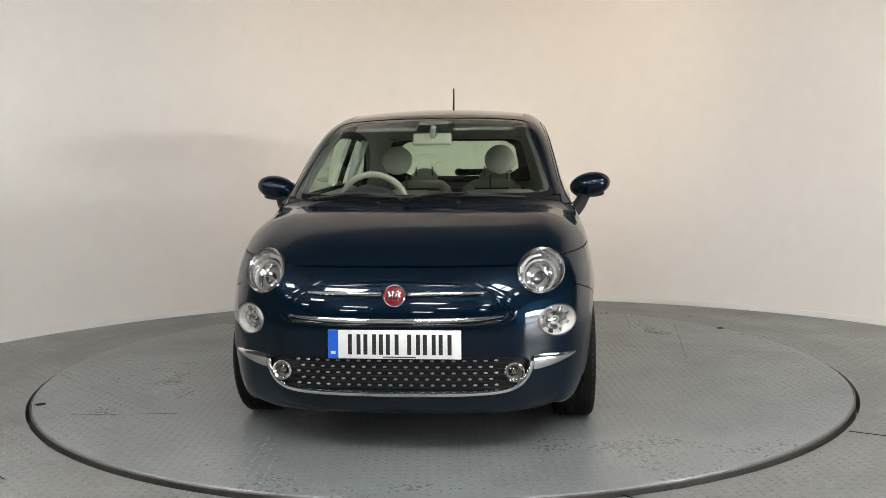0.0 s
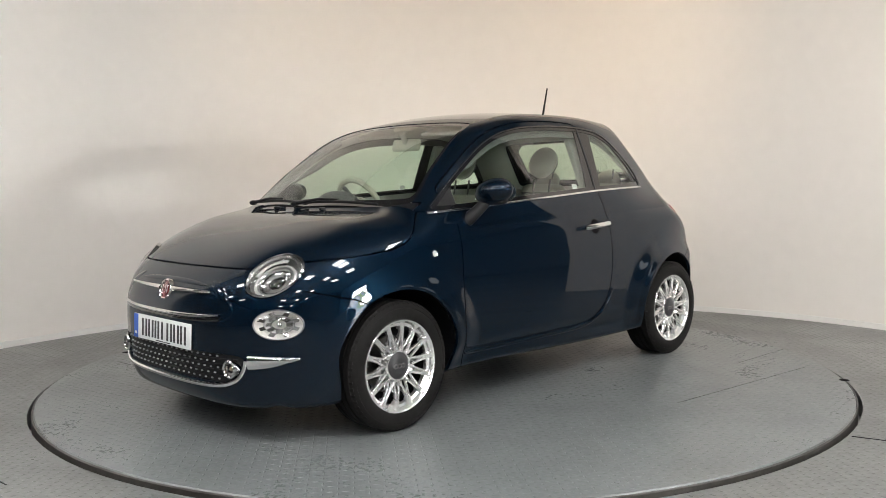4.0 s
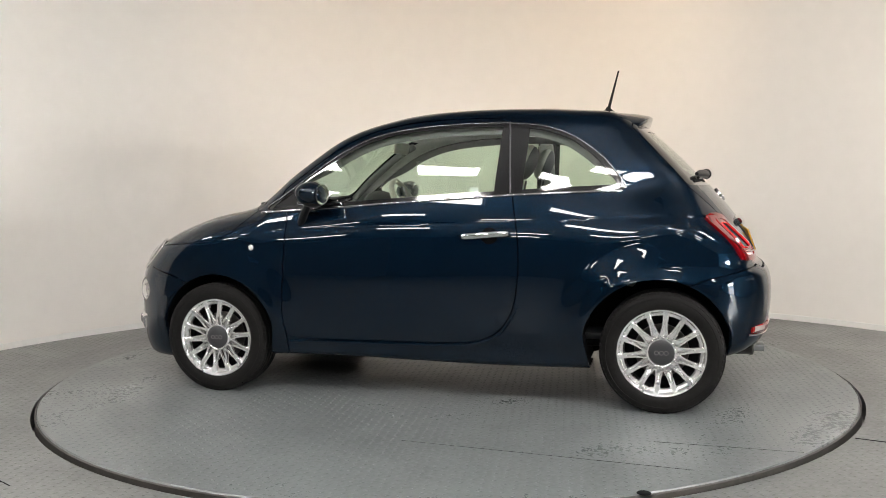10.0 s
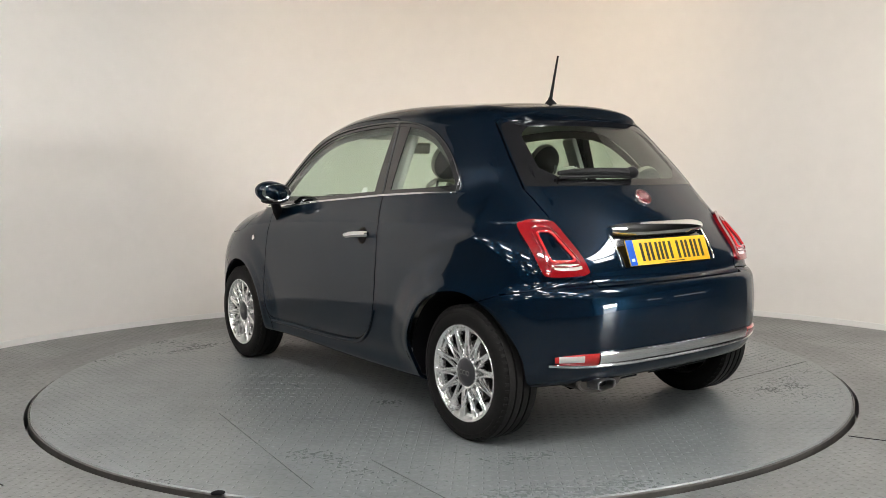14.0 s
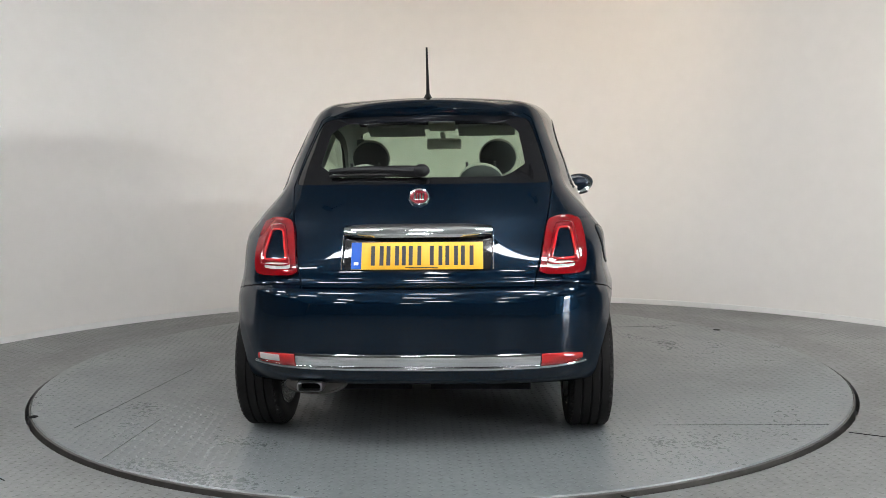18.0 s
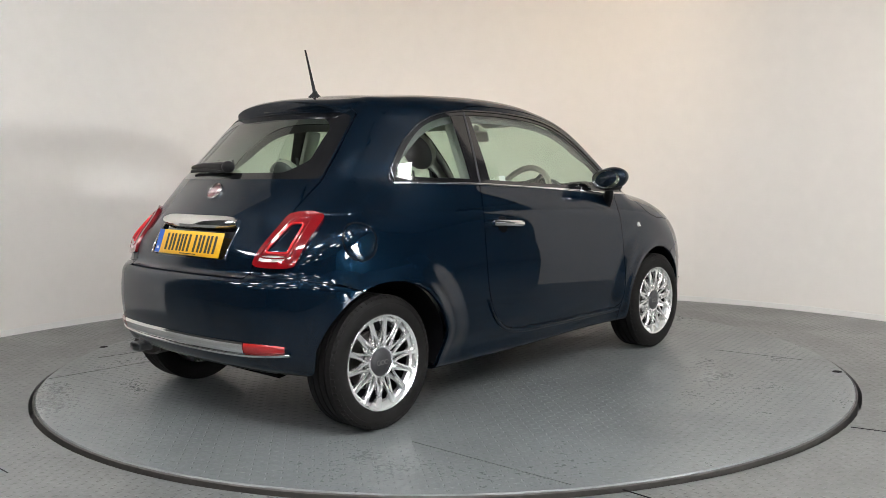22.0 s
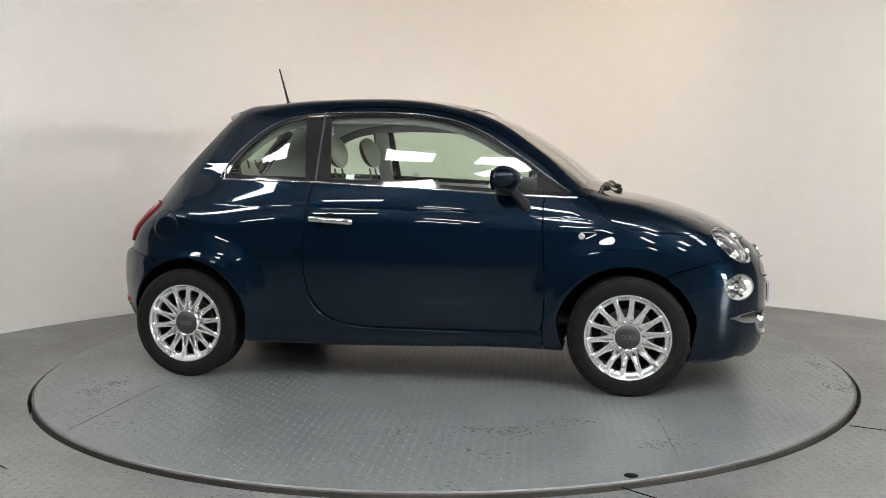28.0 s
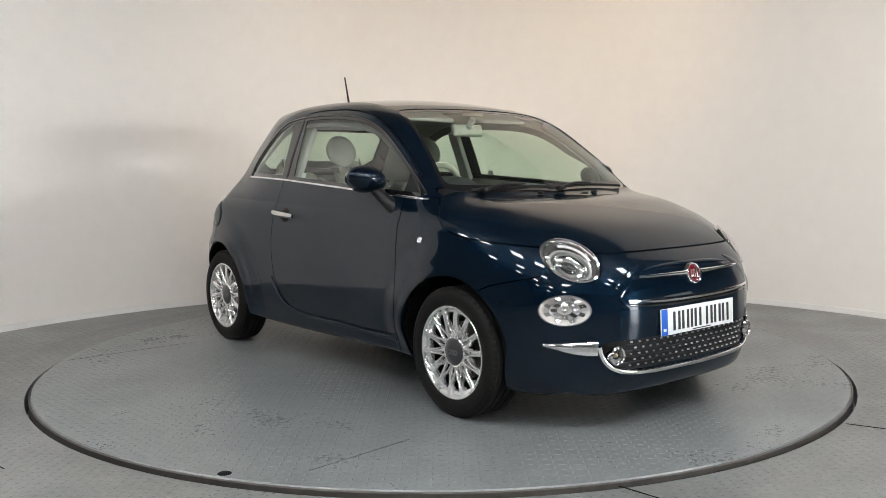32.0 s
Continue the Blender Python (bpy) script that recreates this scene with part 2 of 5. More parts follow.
def part(name, bm, mat, parent=None, label="", smooth=True, sharp=35.0):
    """Links a bmesh as one mesh object under a thing or a part."""
    bm.normal_update()
    if smooth:
        for f in bm.faces:
            f.smooth = True
        for e in bm.edges:
            if len(e.link_faces) == 2 and e.calc_face_angle(0) > radians(sharp):
                e.smooth = False
    me = bpy.data.meshes.new(name)
    bm.to_mesh(me)
    bm.free()
    me.materials.append(mat)
    ob = new(name, me)
    if parent is not None:
        ob.parent = parent
    if label:
        ob["label"] = label
    return ob


def box(size, at=(0, 0, 0), bevel=0.0, turn=None, segs=2):
    bm = bmesh.new()
    bmesh.ops.create_cube(bm, size=1)
    bmesh.ops.scale(bm, vec=size, verts=bm.verts)
    if bevel:
        bmesh.ops.bevel(bm, geom=bm.edges[:], offset=bevel, segments=segs, affect="EDGES", profile=0.5)
    m = Matrix.Translation(at) @ (turn.to_4x4() if turn is not None else Matrix())
    bmesh.ops.transform(bm, matrix=m, verts=bm.verts)
    return bm


def lathe(profile, n=48, axis="Y"):
    """Turns a list of (radius, along) about an axis."""
    bm = bmesh.new()
    rings = []
    for r, a in profile:
        ring = []
        for i in range(n):
            w = 2 * math.pi * i / n
            c, s = r * math.cos(w), r * math.sin(w)
            ring.append(bm.verts.new((c, a, s) if axis == "Y" else (a, c, s) if axis == "X" else (c, s, a)))
        rings.append(ring)
    for p, q in zip(rings, rings[1:]):
        for i in range(n):
            j = (i + 1) % n
            bm.faces.new((p[i], p[j], q[j], q[i]))
    if profile[0][0] > 1e-4 and profile[0][0] < 0.0015:
        bm.faces.new(rings[0])
    bmesh.ops.remove_doubles(bm, verts=bm.verts, dist=1e-5)
    bmesh.ops.recalc_face_normals(bm, faces=bm.faces)
    return bm


def tube(points, radius, n=10, flat=(1.0, 1.0), up=(0, 0, 1), closed=False):
    """A round or flattened bar along points; radius may be a list."""
    bm = bmesh.new()
    pts = [Vector(p) for p in points]
    k = len(pts)
    rad = radius if isinstance(radius, (list, tuple)) else [radius] * k
    rings = []
    for i, p in enumerate(pts):
        a = pts[(i - 1) % k] if (closed or i) else pts[0]
        b = pts[(i + 1) % k] if (closed or i < k - 1) else pts[-1]
        d = (b - a).normalized()
        s = d.cross(Vector(up)).normalized()
        u = s.cross(d).normalized()
        rings.append([bm.verts.new(p + (s * math.cos(w) * flat[0] + u * math.sin(w) * flat[1]) * rad[i])
                      for w in [2 * math.pi * q / n for q in range(n)]])
    for i in range(k if closed else k - 1):
        p, q = rings[i], rings[(i + 1) % k]
        for j in range(n):
            bm.faces.new((p[j], p[(j + 1) % n], q[(j + 1) % n], q[j]))
    if not closed:
        bm.faces.new(rings[0][::-1])
        bm.faces.new(rings[-1])
    bmesh.ops.recalc_face_normals(bm, faces=bm.faces)
    return bm


def ball(size, at=(0, 0, 0), n=24, turn=None):
    bm = bmesh.new()
    bmesh.ops.create_uvsphere(bm, u_segments=n, v_segments=n // 2, radius=1)
    m = Matrix.Translation(at) @ (turn.to_4x4() if turn is not None else Matrix()) @ Matrix.Diagonal((*size, 1))
    bmesh.ops.transform(bm, matrix=m, verts=bm.verts)
    return bm


def moved(bm, m):
    bmesh.ops.transform(bm, matrix=m, verts=bm.verts)
    return bm


def joined(*bms):
    out = bmesh.new()
    for b in bms:
        me = bpy.data.meshes.new("tmp")
        b.to_mesh(me)
        b.free()
        out.from_mesh(me)
        bpy.data.meshes.remove(me)
    return out


def empty(name, m=None):
    ob = new(name)
    ob.empty_display_size = 0.2
    if m is not None:
        ob.matrix_basis = m
    return ob


# ---- the hall ----
WALL_C, WALL_R = Vector((0.15, -1.04, 0.0)), 3.64


def arc_wall(name, r0, r1, z0, z1, a0, a1, n, mat, label):
    """A standing curved slab about the wall's centre."""
    v, f = [], []
    for i in range(n + 1):
        a = radians(a0 + (a1 - a0) * i / n)
        c, s = math.cos(a), math.sin(a)
        for r, z in ((r0, z0), (r0, z1), (r1, z1), (r1, z0)):
            v.append((WALL_C.x + r * c, WALL_C.y + r * s, z))
    for i in range(n):
        a, b = 4 * i, 4 * i + 4
        for j in range(4):
            f.append((a + j, a + (j + 1) % 4, b + (j + 1) % 4, b + j))
    f += [(3, 2, 1, 0), (4 * n, 4 * n + 1, 4 * n + 2, 4 * n + 3)]
    bm = bmesh.new()
    bv = [bm.verts.new(p) for p in v]
    for q in f:
        bm.faces.new([bv[k] for k in q])
    bmesh.ops.recalc_face_normals(bm, faces=bm.faces)
    ob = part(name, bm, mat, sharp=30)
    return tagged(ob, label, "wall", kind="structure")


arc_wall("wall_curved", WALL_R, WALL_R + 0.12, -0.05, 4.2, 16, 174.5, 96, WALL, "smooth white curved studio backdrop wall behind the turntable")
skirting = arc_wall("baseboard", WALL_R - 0.014, WALL_R - 0.002, 0.0, 0.042, 16, 174.5, 96, SKIRT, "narrow white skirting along the foot of the curved wall")


WINDOWS = ((-4.3, -3.3), (-2.8, -0.9))


def hall():
    """Dim walls round the hall; the east one has a doorway to the daylight."""
    y0, y1, top = -9.9, -7.2, 2.4
    walls = [("wall_west", box((0.2, 22, 4.4), (-9, -3, 2.1))), ("wall_south", box((22.2, 0.2, 4.4), (2, -14, 2.1))), ("wall_north", box((22.2, 0.2, 4.4), (2, 8, 2.1))),
             ("wall_east", joined(box((0.2, 8 + 0.9, 4.4), (13, (8 - 0.9) / 2, 2.1)), box((0.2, 0.5, 4.4), (13, -3.05, 2.1)), box((0.2, -4.3 - y1, 4.4), (13, (y1 - 4.3) / 2, 2.1)),
                                  *[box((0.2, yb - ya, zb - za), (13, (ya + yb) / 2, (za + zb) / 2)) for ya, yb in WINDOWS for za, zb in ((-0.1, 1.05), (1.75, 4.3))], box((0.2, 14 + y0, 4.4), (13, (-14 + y0) / 2, 2.1)), box((0.2, y1 - y0, 4.3 - top), (13, (y0 + y1) / 2, (4.3 + top) / 2))))]
    for nm, bm in walls:
        tagged(part(nm, bm, HALL_BRIGHTENED if nm == "wall_east" else HALL, smooth=False), "plain grey wall closing the hall", "wall", kind="structure")
    tagged(part("ceiling", box((22.4, 22.4, 0.2), (2, -3, 4.3)), CEILING, smooth=False), "plain grey hall ceiling above the hanging light panels", "ceiling", kind="structure")
    # the open doorway: frame, and the bright daylight outside it
    frame_bm = joined(box((0.26, 0.08, top), (13, y0 + 0.04, top / 2), 0.01), box((0.26, 0.08, top), (13, y1 - 0.04, top / 2), 0.01), box((0.26, y1 - y0 - 0.16, 0.08), (13, (y0 + y1) / 2, top - 0.04), 0.01))
    tagged(part("door_1", frame_bm, SKIRT, smooth=False), "open doorway in the hall wall, bright daylight outside", "doorway", kind="structure")
    tagged(part("backdrop", box((0.05, 6.0, 3.8), (14.0, (y0 + y1) / 2 - 0.4, 1.8)), DAYLIGHT, smooth=False), "white sky over a hedge and yard outside the doorway", "backdrop", kind="structure")


hall()
for k, (ya, yb) in enumerate(WINDOWS):
    wn = part("window_%d" % (k + 1), joined(box((0.24, yb - ya, 0.05), (13, (ya + yb) / 2, 1.075), 0.006), box((0.24, yb - ya, 0.05), (13, (ya + yb) / 2, 1.725), 0.006),
                                            box((0.24, 0.05, 0.6), (13, ya + 0.025, 1.4), 0.006), box((0.24, 0.05, 0.6), (13, yb - 0.025, 1.4), 0.006)), SKIRT, smooth=False)
    tagged(wn, "low wide window in the hall wall with milky daylight behind", "window", kind="structure")
    part("pane", box((0.02, yb - ya - 0.1, 0.6), (13, (ya + yb) / 2, 1.4)), MILKY, wn, smooth=False)
# panels, hung askew to the wall in rows that run slantwise across the hall
SKEW = -28.0
PANEL_ROWS = [(3.42, (2.24, 3.04)), (1.29, (0.87, 1.66, 3.5)), (0.0, (-5.2, -3.39, -1.43, 0.0, 2.4, 4.4)), (-2.1, (-4.6, -2.0, 0.6, 3.2)), (-4.3, (-3.2, -0.6, 2.0, 4.6)), (-6.6, (-0.6, 2.0))]
_c, _s = math.cos(radians(SKEW)), math.sin(radians(SKEW))
PANELS = [(-0.28 + u * _c - v * _s, -3.87 + u * _s + v * _c) for v, us in PANEL_ROWS for u in us]
PANEL_Z = 3.35


def ceiling_panel():
    thing = empty("ceiling_light", pose(0, 0, PANEL_Z))
    part("frame", joined(box((0.72, 0.03, 0.05), (0, 0.225, 0), 0.004), box((0.72, 0.03, 0.05), (0, -0.225, 0), 0.004),
                         box((0.03, 0.42, 0.05), (0.345, 0, 0), 0.004), box((0.03, 0.42, 0.05), (-0.345, 0, 0), 0.004)), SKIRT, thing)
    part("diffuser", box((0.66, 0.42, 0.01), (0, 0, -0.005)), GLOW, thing, "glowing white diffuser", smooth=False)
    for x, y in ((0.26, 0.16), (-0.26, 0.16), (0.26, -0.16), (-0.26, -0.16)):
        part("hanger", tube([(x, y, 0.03), (x, y, 4.2 - PANEL_Z)], 0.004, 6), DARK_STEEL, thing)
    return tagged(thing, "oblong white ceiling light panel hung below the hall ceiling", "light", "panels of the hall ceiling")


first = ceiling_panel()
for i, (x, y) in enumerate(PANELS):
    if i == 0:
        first.matrix_basis = pose(x, y, PANEL_Z, 0, 0, SKEW)
    else:
        copy_thing(first, pose(x, y, PANEL_Z, 0, 0, SKEW))


def unseen_spot_lamp(at, to, watts, color, spread):
    """A small unseen can on a stem under the ceiling, added to wash the wall."""
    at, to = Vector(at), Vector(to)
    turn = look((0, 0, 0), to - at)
    spot = empty("unseen_spot_lamp", pose(at.x, at.y, at.z))
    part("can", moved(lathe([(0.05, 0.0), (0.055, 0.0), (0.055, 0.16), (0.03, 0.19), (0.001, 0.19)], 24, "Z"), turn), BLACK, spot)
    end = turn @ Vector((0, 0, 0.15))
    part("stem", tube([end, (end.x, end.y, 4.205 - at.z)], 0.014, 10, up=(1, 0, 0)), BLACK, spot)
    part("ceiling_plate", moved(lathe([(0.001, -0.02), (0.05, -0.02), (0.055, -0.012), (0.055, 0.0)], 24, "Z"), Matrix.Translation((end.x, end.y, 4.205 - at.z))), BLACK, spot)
    tagged(spot, "unseen black spot lamp, added to wash the wall with warm light", "lamp", "spot lamps of the curved wall")
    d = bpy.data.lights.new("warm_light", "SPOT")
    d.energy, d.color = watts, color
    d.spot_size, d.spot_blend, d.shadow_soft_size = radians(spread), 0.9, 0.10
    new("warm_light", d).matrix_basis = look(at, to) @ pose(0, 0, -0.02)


unseen_spot_lamp((1.3, -1.3, 3.5), (0.3, 2.6, 2.3), WARM_WATTS, (1.0, 0.76, 0.52), 80)
# right and left spots are fill, added to brighten the wall's sides
unseen_spot_lamp((1.7, -1.7, 3.5), (3.1, 1.5, 1.5), RIGHT_WATTS, (1.0, 0.90, 0.78), 105)
unseen_spot_lamp((-1.9, -1.7, 3.5), (-2.7, 1.6, 1.5), LEFT_WATTS, (1.0, 0.93, 0.84), 105)

# ---- floor and turntable ----
tagged(part("floor_hall", box((22, 8.4, 0.004), (2, -9.75, 0.003)), HALL_FLOOR, smooth=False), "grey worn hall floor behind the studio area", "floor", kind="structure")
DISC_R = 2.205


def dip(r):
    """The floor falls a little towards the disc, whose edge stands proud."""
    return -0.020 * min(max((DISC_R + 0.30 - r) / 0.28, 0.0), 1.0)


def floor():
    n = 128
    bm = bmesh.new()
    inner, low, mid, outer = [], [], [], []
    for i in range(n):
        a = 2 * math.pi * i / n
        c, s = math.cos(a), math.sin(a)
        inner.append(bm.verts.new(((DISC_R + 0.028) * c, (DISC_R + 0.028) * s, dip(DISC_R))))
        low.append(bm.verts.new(((DISC_R + 0.028) * c, (DISC_R + 0.028) * s, -0.12)))
        mid.append(bm.verts.new(((DISC_R + 0.30) * c, (DISC_R + 0.30) * s, 0)))
        k = 1 / max(abs(c), abs(s))
        outer.append(bm.verts.new((14.5 * c * k, 14.5 * s * k, 0)))
    for i in range(n):
        j = (i + 1) % n
        bm.faces.new((inner[i], mid[i], mid[j], inner[j]))
        bm.faces.new((mid[i], outer[i], outer[j], mid[j]))
        bm.faces.new((low[i], inner[i], inner[j], low[j]))
    bm.faces.new(low[::-1])
    bmesh.ops.recalc_face_normals(bm, faces=bm.faces)
    ob = part("floor", bm, FLOOR, smooth=False)
    tagged(ob, "grey painted tread-plate floor round the turntable", "floor", kind="structure")
    return ob


floor_ob = floor()


def treads(name, mat, parent, inside, seed, step=0.040):
    """Raised lozenges of the tread plate, two ways by turns, in one mesh."""
    rnd = random.Random(seed)
    v, f = [], []
    span = 2.9
    k = int(span * 2 / step)
    for i in range(k):
        for j in range(k):
            x, y = -span + i * step, -span + j * step
            if not inside(x, y):
                continue
            a = radians(45 if (i + j) % 2 else -45)
            c, s = math.cos(a), math.sin(a)
            o = len(v)
            L, W, H = 0.0165, 0.0060, 0.0017
            z = dip(math.hypot(x, y)) if x * x + y * y > DISC_R ** 2 else 0.0
            for px, py, pz in ((L, 0, 0), (0, W, 0), (-L, 0, 0), (0, -W, 0), (0, 0, H)):
                v.append((x + c * px - s * py, y + s * px + c * py, z + pz))
            for q in range(4):
                f.append((o + q, o + (q + 1) % 4, o + 4))
    ob = mesh_object(name, v, f, mat, parent, smooth=False)
    ob["kind"] = "stuff"
    return ob


SEAMS = ((1.43, 1.66, 1.35, 1.08), (-0.86, 1.38, -1.62, 1.44), (-1.25, -1.073, -1.75, -1.076), (1.70, 1.20, 1.45, 0.02))


def turntable():
    thing = empty("turntable")
    part("disc", lathe([(0.001, 0.0), (DISC_R - 0.006, 0.0), (DISC_R, -0.005), (DISC_R, -0.09)], 128, "Z"), DISC, thing, "grey painted steel disc")
    rim = lathe([(DISC_R + 0.002, -0.004), (DISC_R + 0.009, -0.008), (DISC_R + 0.009, -0.09)], 128, "Z")
    part("edge", rim, EDGE_STEEL, thing, "worn brownish steel edge strip")
    treads("tread", DISC, thing, lambda x, y: x * x + y * y < (DISC_R - 0.03) ** 2, 3)
    # lifting holes and plate joints
    for x, y in ((1.967, 0.994), (-1.979, -0.877)):
        part("lifting_hole", lathe([(0.001, 0.0028), (0.022, 0.0028), (0.026, 0.0005)], 20, "Z"), GAP, thing).location = (x, y, 0)
    for x0, y0, x1, y1 in SEAMS:
        dx, dy = x1 - x0, y1 - y0
        part("plate_joint", box((math.hypot(dx, dy), 0.0014, 0.002), ((x0 + x1) / 2, (y0 + y1) / 2, 0.0004), 0, Euler((0, 0, math.atan2(dy, dx))).to_matrix()), GAP, thing, smooth=False)
    return tagged(thing, "round grey steel turntable set flush in the floor", "turntable")


table = turntable()
treads("floor_tread", FLOOR, floor_ob, lambda x, y: x * x + y * y > (DISC_R + 0.06) ** 2 and (x - WALL_C.x) ** 2 + (y - WALL_C.y) ** 2 < (WALL_R - 0.05) ** 2 and y > -2.9, 5)
for x, y, L, a in ((2.06, -1.685, 0.8, -30.7), (0.83, -2.405, 0.64, -46), (-1.80, -1.79, 0.48, 139)):
    part("floor_joint", box((L, 0.004, 0.003), (x, y, 0.0006), 0, Euler((0, 0, radians(a))).to_matrix()), GAP, floor_ob, smooth=False)


# ---- the body's shape: one smooth skin, cut into panels ----
class Spline:
    """Natural cubic spline through (x, y) pairs."""

    def __init__(self, pts):
        pts = sorted(pts)
        self.x = np.array([p[0] for p in pts], float)
        self.y = np.array([p[1] for p in pts], float)
        n = len(pts)
        h = np.diff(self.x)
        A = np.eye(n)
        b = np.zeros(n)
        for i in range(1, n - 1):
            A[i, i - 1], A[i, i], A[i, i + 1] = h[i - 1], 2 * (h[i - 1] + h[i]), h[i]
            b[i] = 3 * ((self.y[i + 1] - self.y[i]) / h[i] - (self.y[i] - self.y[i - 1]) / h[i - 1])
        self.c = np.linalg.solve(A, b)
        self.h = h

    def _at(self, q):
        q = np.asarray(q, float)
        i = np.clip(np.searchsorted(self.x, q) - 1, 0, len(self.h) - 1)
        h, c0, c1 = self.h[i], self.c[i], self.c[i + 1]
        b = (self.y[i + 1] - self.y[i]) / h - h * (2 * c0 + c1) / 3
        d = np.clip(q, self.x[0], self.x[-1]) - self.x[i]
        over = q - np.clip(q, self.x[0], self.x[-1])
        return i, h, b, c0, (c1 - c0) / (3 * h), d, over

    def __call__(self, q):
        i, h, b, c, e, d, over = self._at(q)
        return self.y[i] + d * (b + d * (c + d * e)) + over * (b + d * (2 * c + 3 * e * d))

    def slope(self, q):
        i, h, b, c, e, d, over = self._at(q)
        return b + d * (2 * c + 3 * e * d)


ROOF = Spline([(1.60, 0.50), (1.30, 0.775), (1.032, 0.995), (0.872, 1.125), (0.693, 1.250), (0.526, 1.347), (0.36, 1.416), (0.195, 1.459), (0.031, 1.482),
               (-0.133, 1.492), (-0.296, 1.495), (-0.458, 1.493), (-0.621, 1.486), (-0.783, 1.474), (-0.945, 1.449), (-1.045, 1.393), (-1.138, 1.318),
               (-1.237, 1.225), (-1.342, 1.117), (-1.438, 1.012), (-1.525, 0.902), (-1.585, 0.80), (-1.617, 0.71), (-1.64, 0.60)])
HOOD = Spline([(-1.9, 0.655), (-1.60, 0.662), (-1.40, 0.668), (-1.0, 0.70), (0.3, 0.90), (0.9, 0.962), (1.05, 0.966), (1.167, 0.951), (1.268, 0.932), (1.37, 0.904),
               (1.506, 0.860), (1.608, 0.820), (1.70, 0.777), (1.78, 0.733), (1.9, 0.66)])
SIDE = Spline([(0.10, 0.70), (0.15, 0.735), (0.20, 0.762), (0.30, 0.787), (0.45, 0.803), (0.56, 0.806), (0.68, 0.802), (0.78, 0.791), (0.86, 0.780), (0.93, 0.761),
               (0.99, 0.739), (1.05, 0.715), (1.12, 0.693), (1.2, 0.666), (1.3, 0.630), (1.4, 0.591), (1.5, 0.545), (1.6, 0.49)])
PLAN_LOW = Spline([(-1.72, 0.62), (-1.62, 0.775), (-1.55, 0.850), (-1.42, 0.955), (-1.25, 1.013), (-1.0, 1.017), (-0.6, 0.998), (0.0, 0.992), (0.6, 0.995), (1.0, 1.004),
                   (1.25, 0.998), (1.45, 0.978), (1.60, 0.945), (1.8, 0.87)])
PLAN_MID = Spline([(-1.72, 0.66), (-1.62, 0.825), (-1.55, 0.880), (-1.45, 0.935), (-1.35, 0.965), (-1.25, 0.983), (-1.15, 0.993), (-1.0, 1.001), (-0.85, 1.004), (-0.6, 0.999), (0.0, 0.992), (0.6, 0.995),
                   (1.0, 1.004), (1.25, 0.998), (1.45, 0.978), (1.60, 0.945), (1.8, 0.87)])
PLAN_HIGH = Spline([(-1.7, 0.73), (-1.4, 0.790), (-1.2, 0.835), (-1.0, 0.910), (-0.8, 0.968), (-0.6, 0.995), (-0.4, 1.001), (-0.1, 1.006), (0.3, 0.998), (0.6, 0.965),
                    (0.95, 0.930), (1.2, 0.90), (1.6, 0.86)])
NOSE = Spline([(0.10, 1.73), (0.16, 1.800), (0.20, 1.826), (0.25, 1.842), (0.32, 1.851), (0.40, 1.855), (0.48, 1.856), (0.55, 1.850), (0.62, 1.832), (0.70, 1.795),
               (0.76, 1.750), (0.85, 1.65), (1.0, 1.4)])
NOSE_PLAN = Spline([(-0.1, -0.001), (0.0, 0.0), (0.12, -0.002), (0.25, -0.009), (0.40, -0.033), (0.48, -0.065), (0.55, -0.110), (0.62, -0.160), (0.70, -0.232), (0.76, -0.328), (0.80, -0.455), (0.84, -0.72)])
TAIL = Spline([(0.12, -1.40), (0.20, -1.50), (0.26, -1.585), (0.31, -1.640), (0.37, -1.668), (0.46, -1.684), (0.55, -1.688), (0.62, -1.682), (0.68, -1.672), (0.9, -1.66), (1.6, -1.66)])
TAIL_PLAN = Spline([(-0.1, 0.001), (0.0, 0.0), (0.15, 0.003), (0.30, 0.012), (0.42, 0.027), (0.50, 0.043), (0.60, 0.085), (0.68, 0.145), (0.74, 0.22), (0.79, 0.34), (0.83, 0.52)])
BOTTOM = Spline([(-1.8, 0.285), (-1.5, 0.265), (-1.3, 0.235), (-0.9, 0.200), (0.0, 0.195), (0.9, 0.200), (1.4, 0.160), (1.7, 0.152), (1.9, 0.152)])
HUB_F, HUB_R, HUB_Z = 1.15, -1.15, 0.285


def smax(a, b, k):
    h = np.maximum(k - np.abs(a - b), 0) / k
    return np.maximum(a, b) + h * h * k * 0.25


def smin(a, b, k):
    return -smax(-a, -b, k)


def step(a, b, x):
    q = np.clip((np.asarray(x) - a) / (b - a), 0, 1)
    return q * q * (3 - 2 * q)


ARCH_F, ARCH_R = (1.140, 0.343), (-1.127, 0.353)


def arch_radius(z, r0):
    """The wheel opening draws in a little below the hub."""
    return r0 - 0.032 * step(HUB_Z + 0.12, HUB_Z - 0.05, z)


def crease_z(x):
    """The height of the fold that runs along the flank from headlamp to tail lamp."""
    return np.interp(x, [-1.5, -0.5, 0.3, 0.75, 1.0, 1.2], [0.926, 0.905, 0.882, 0.864, 0.842, 0.805])


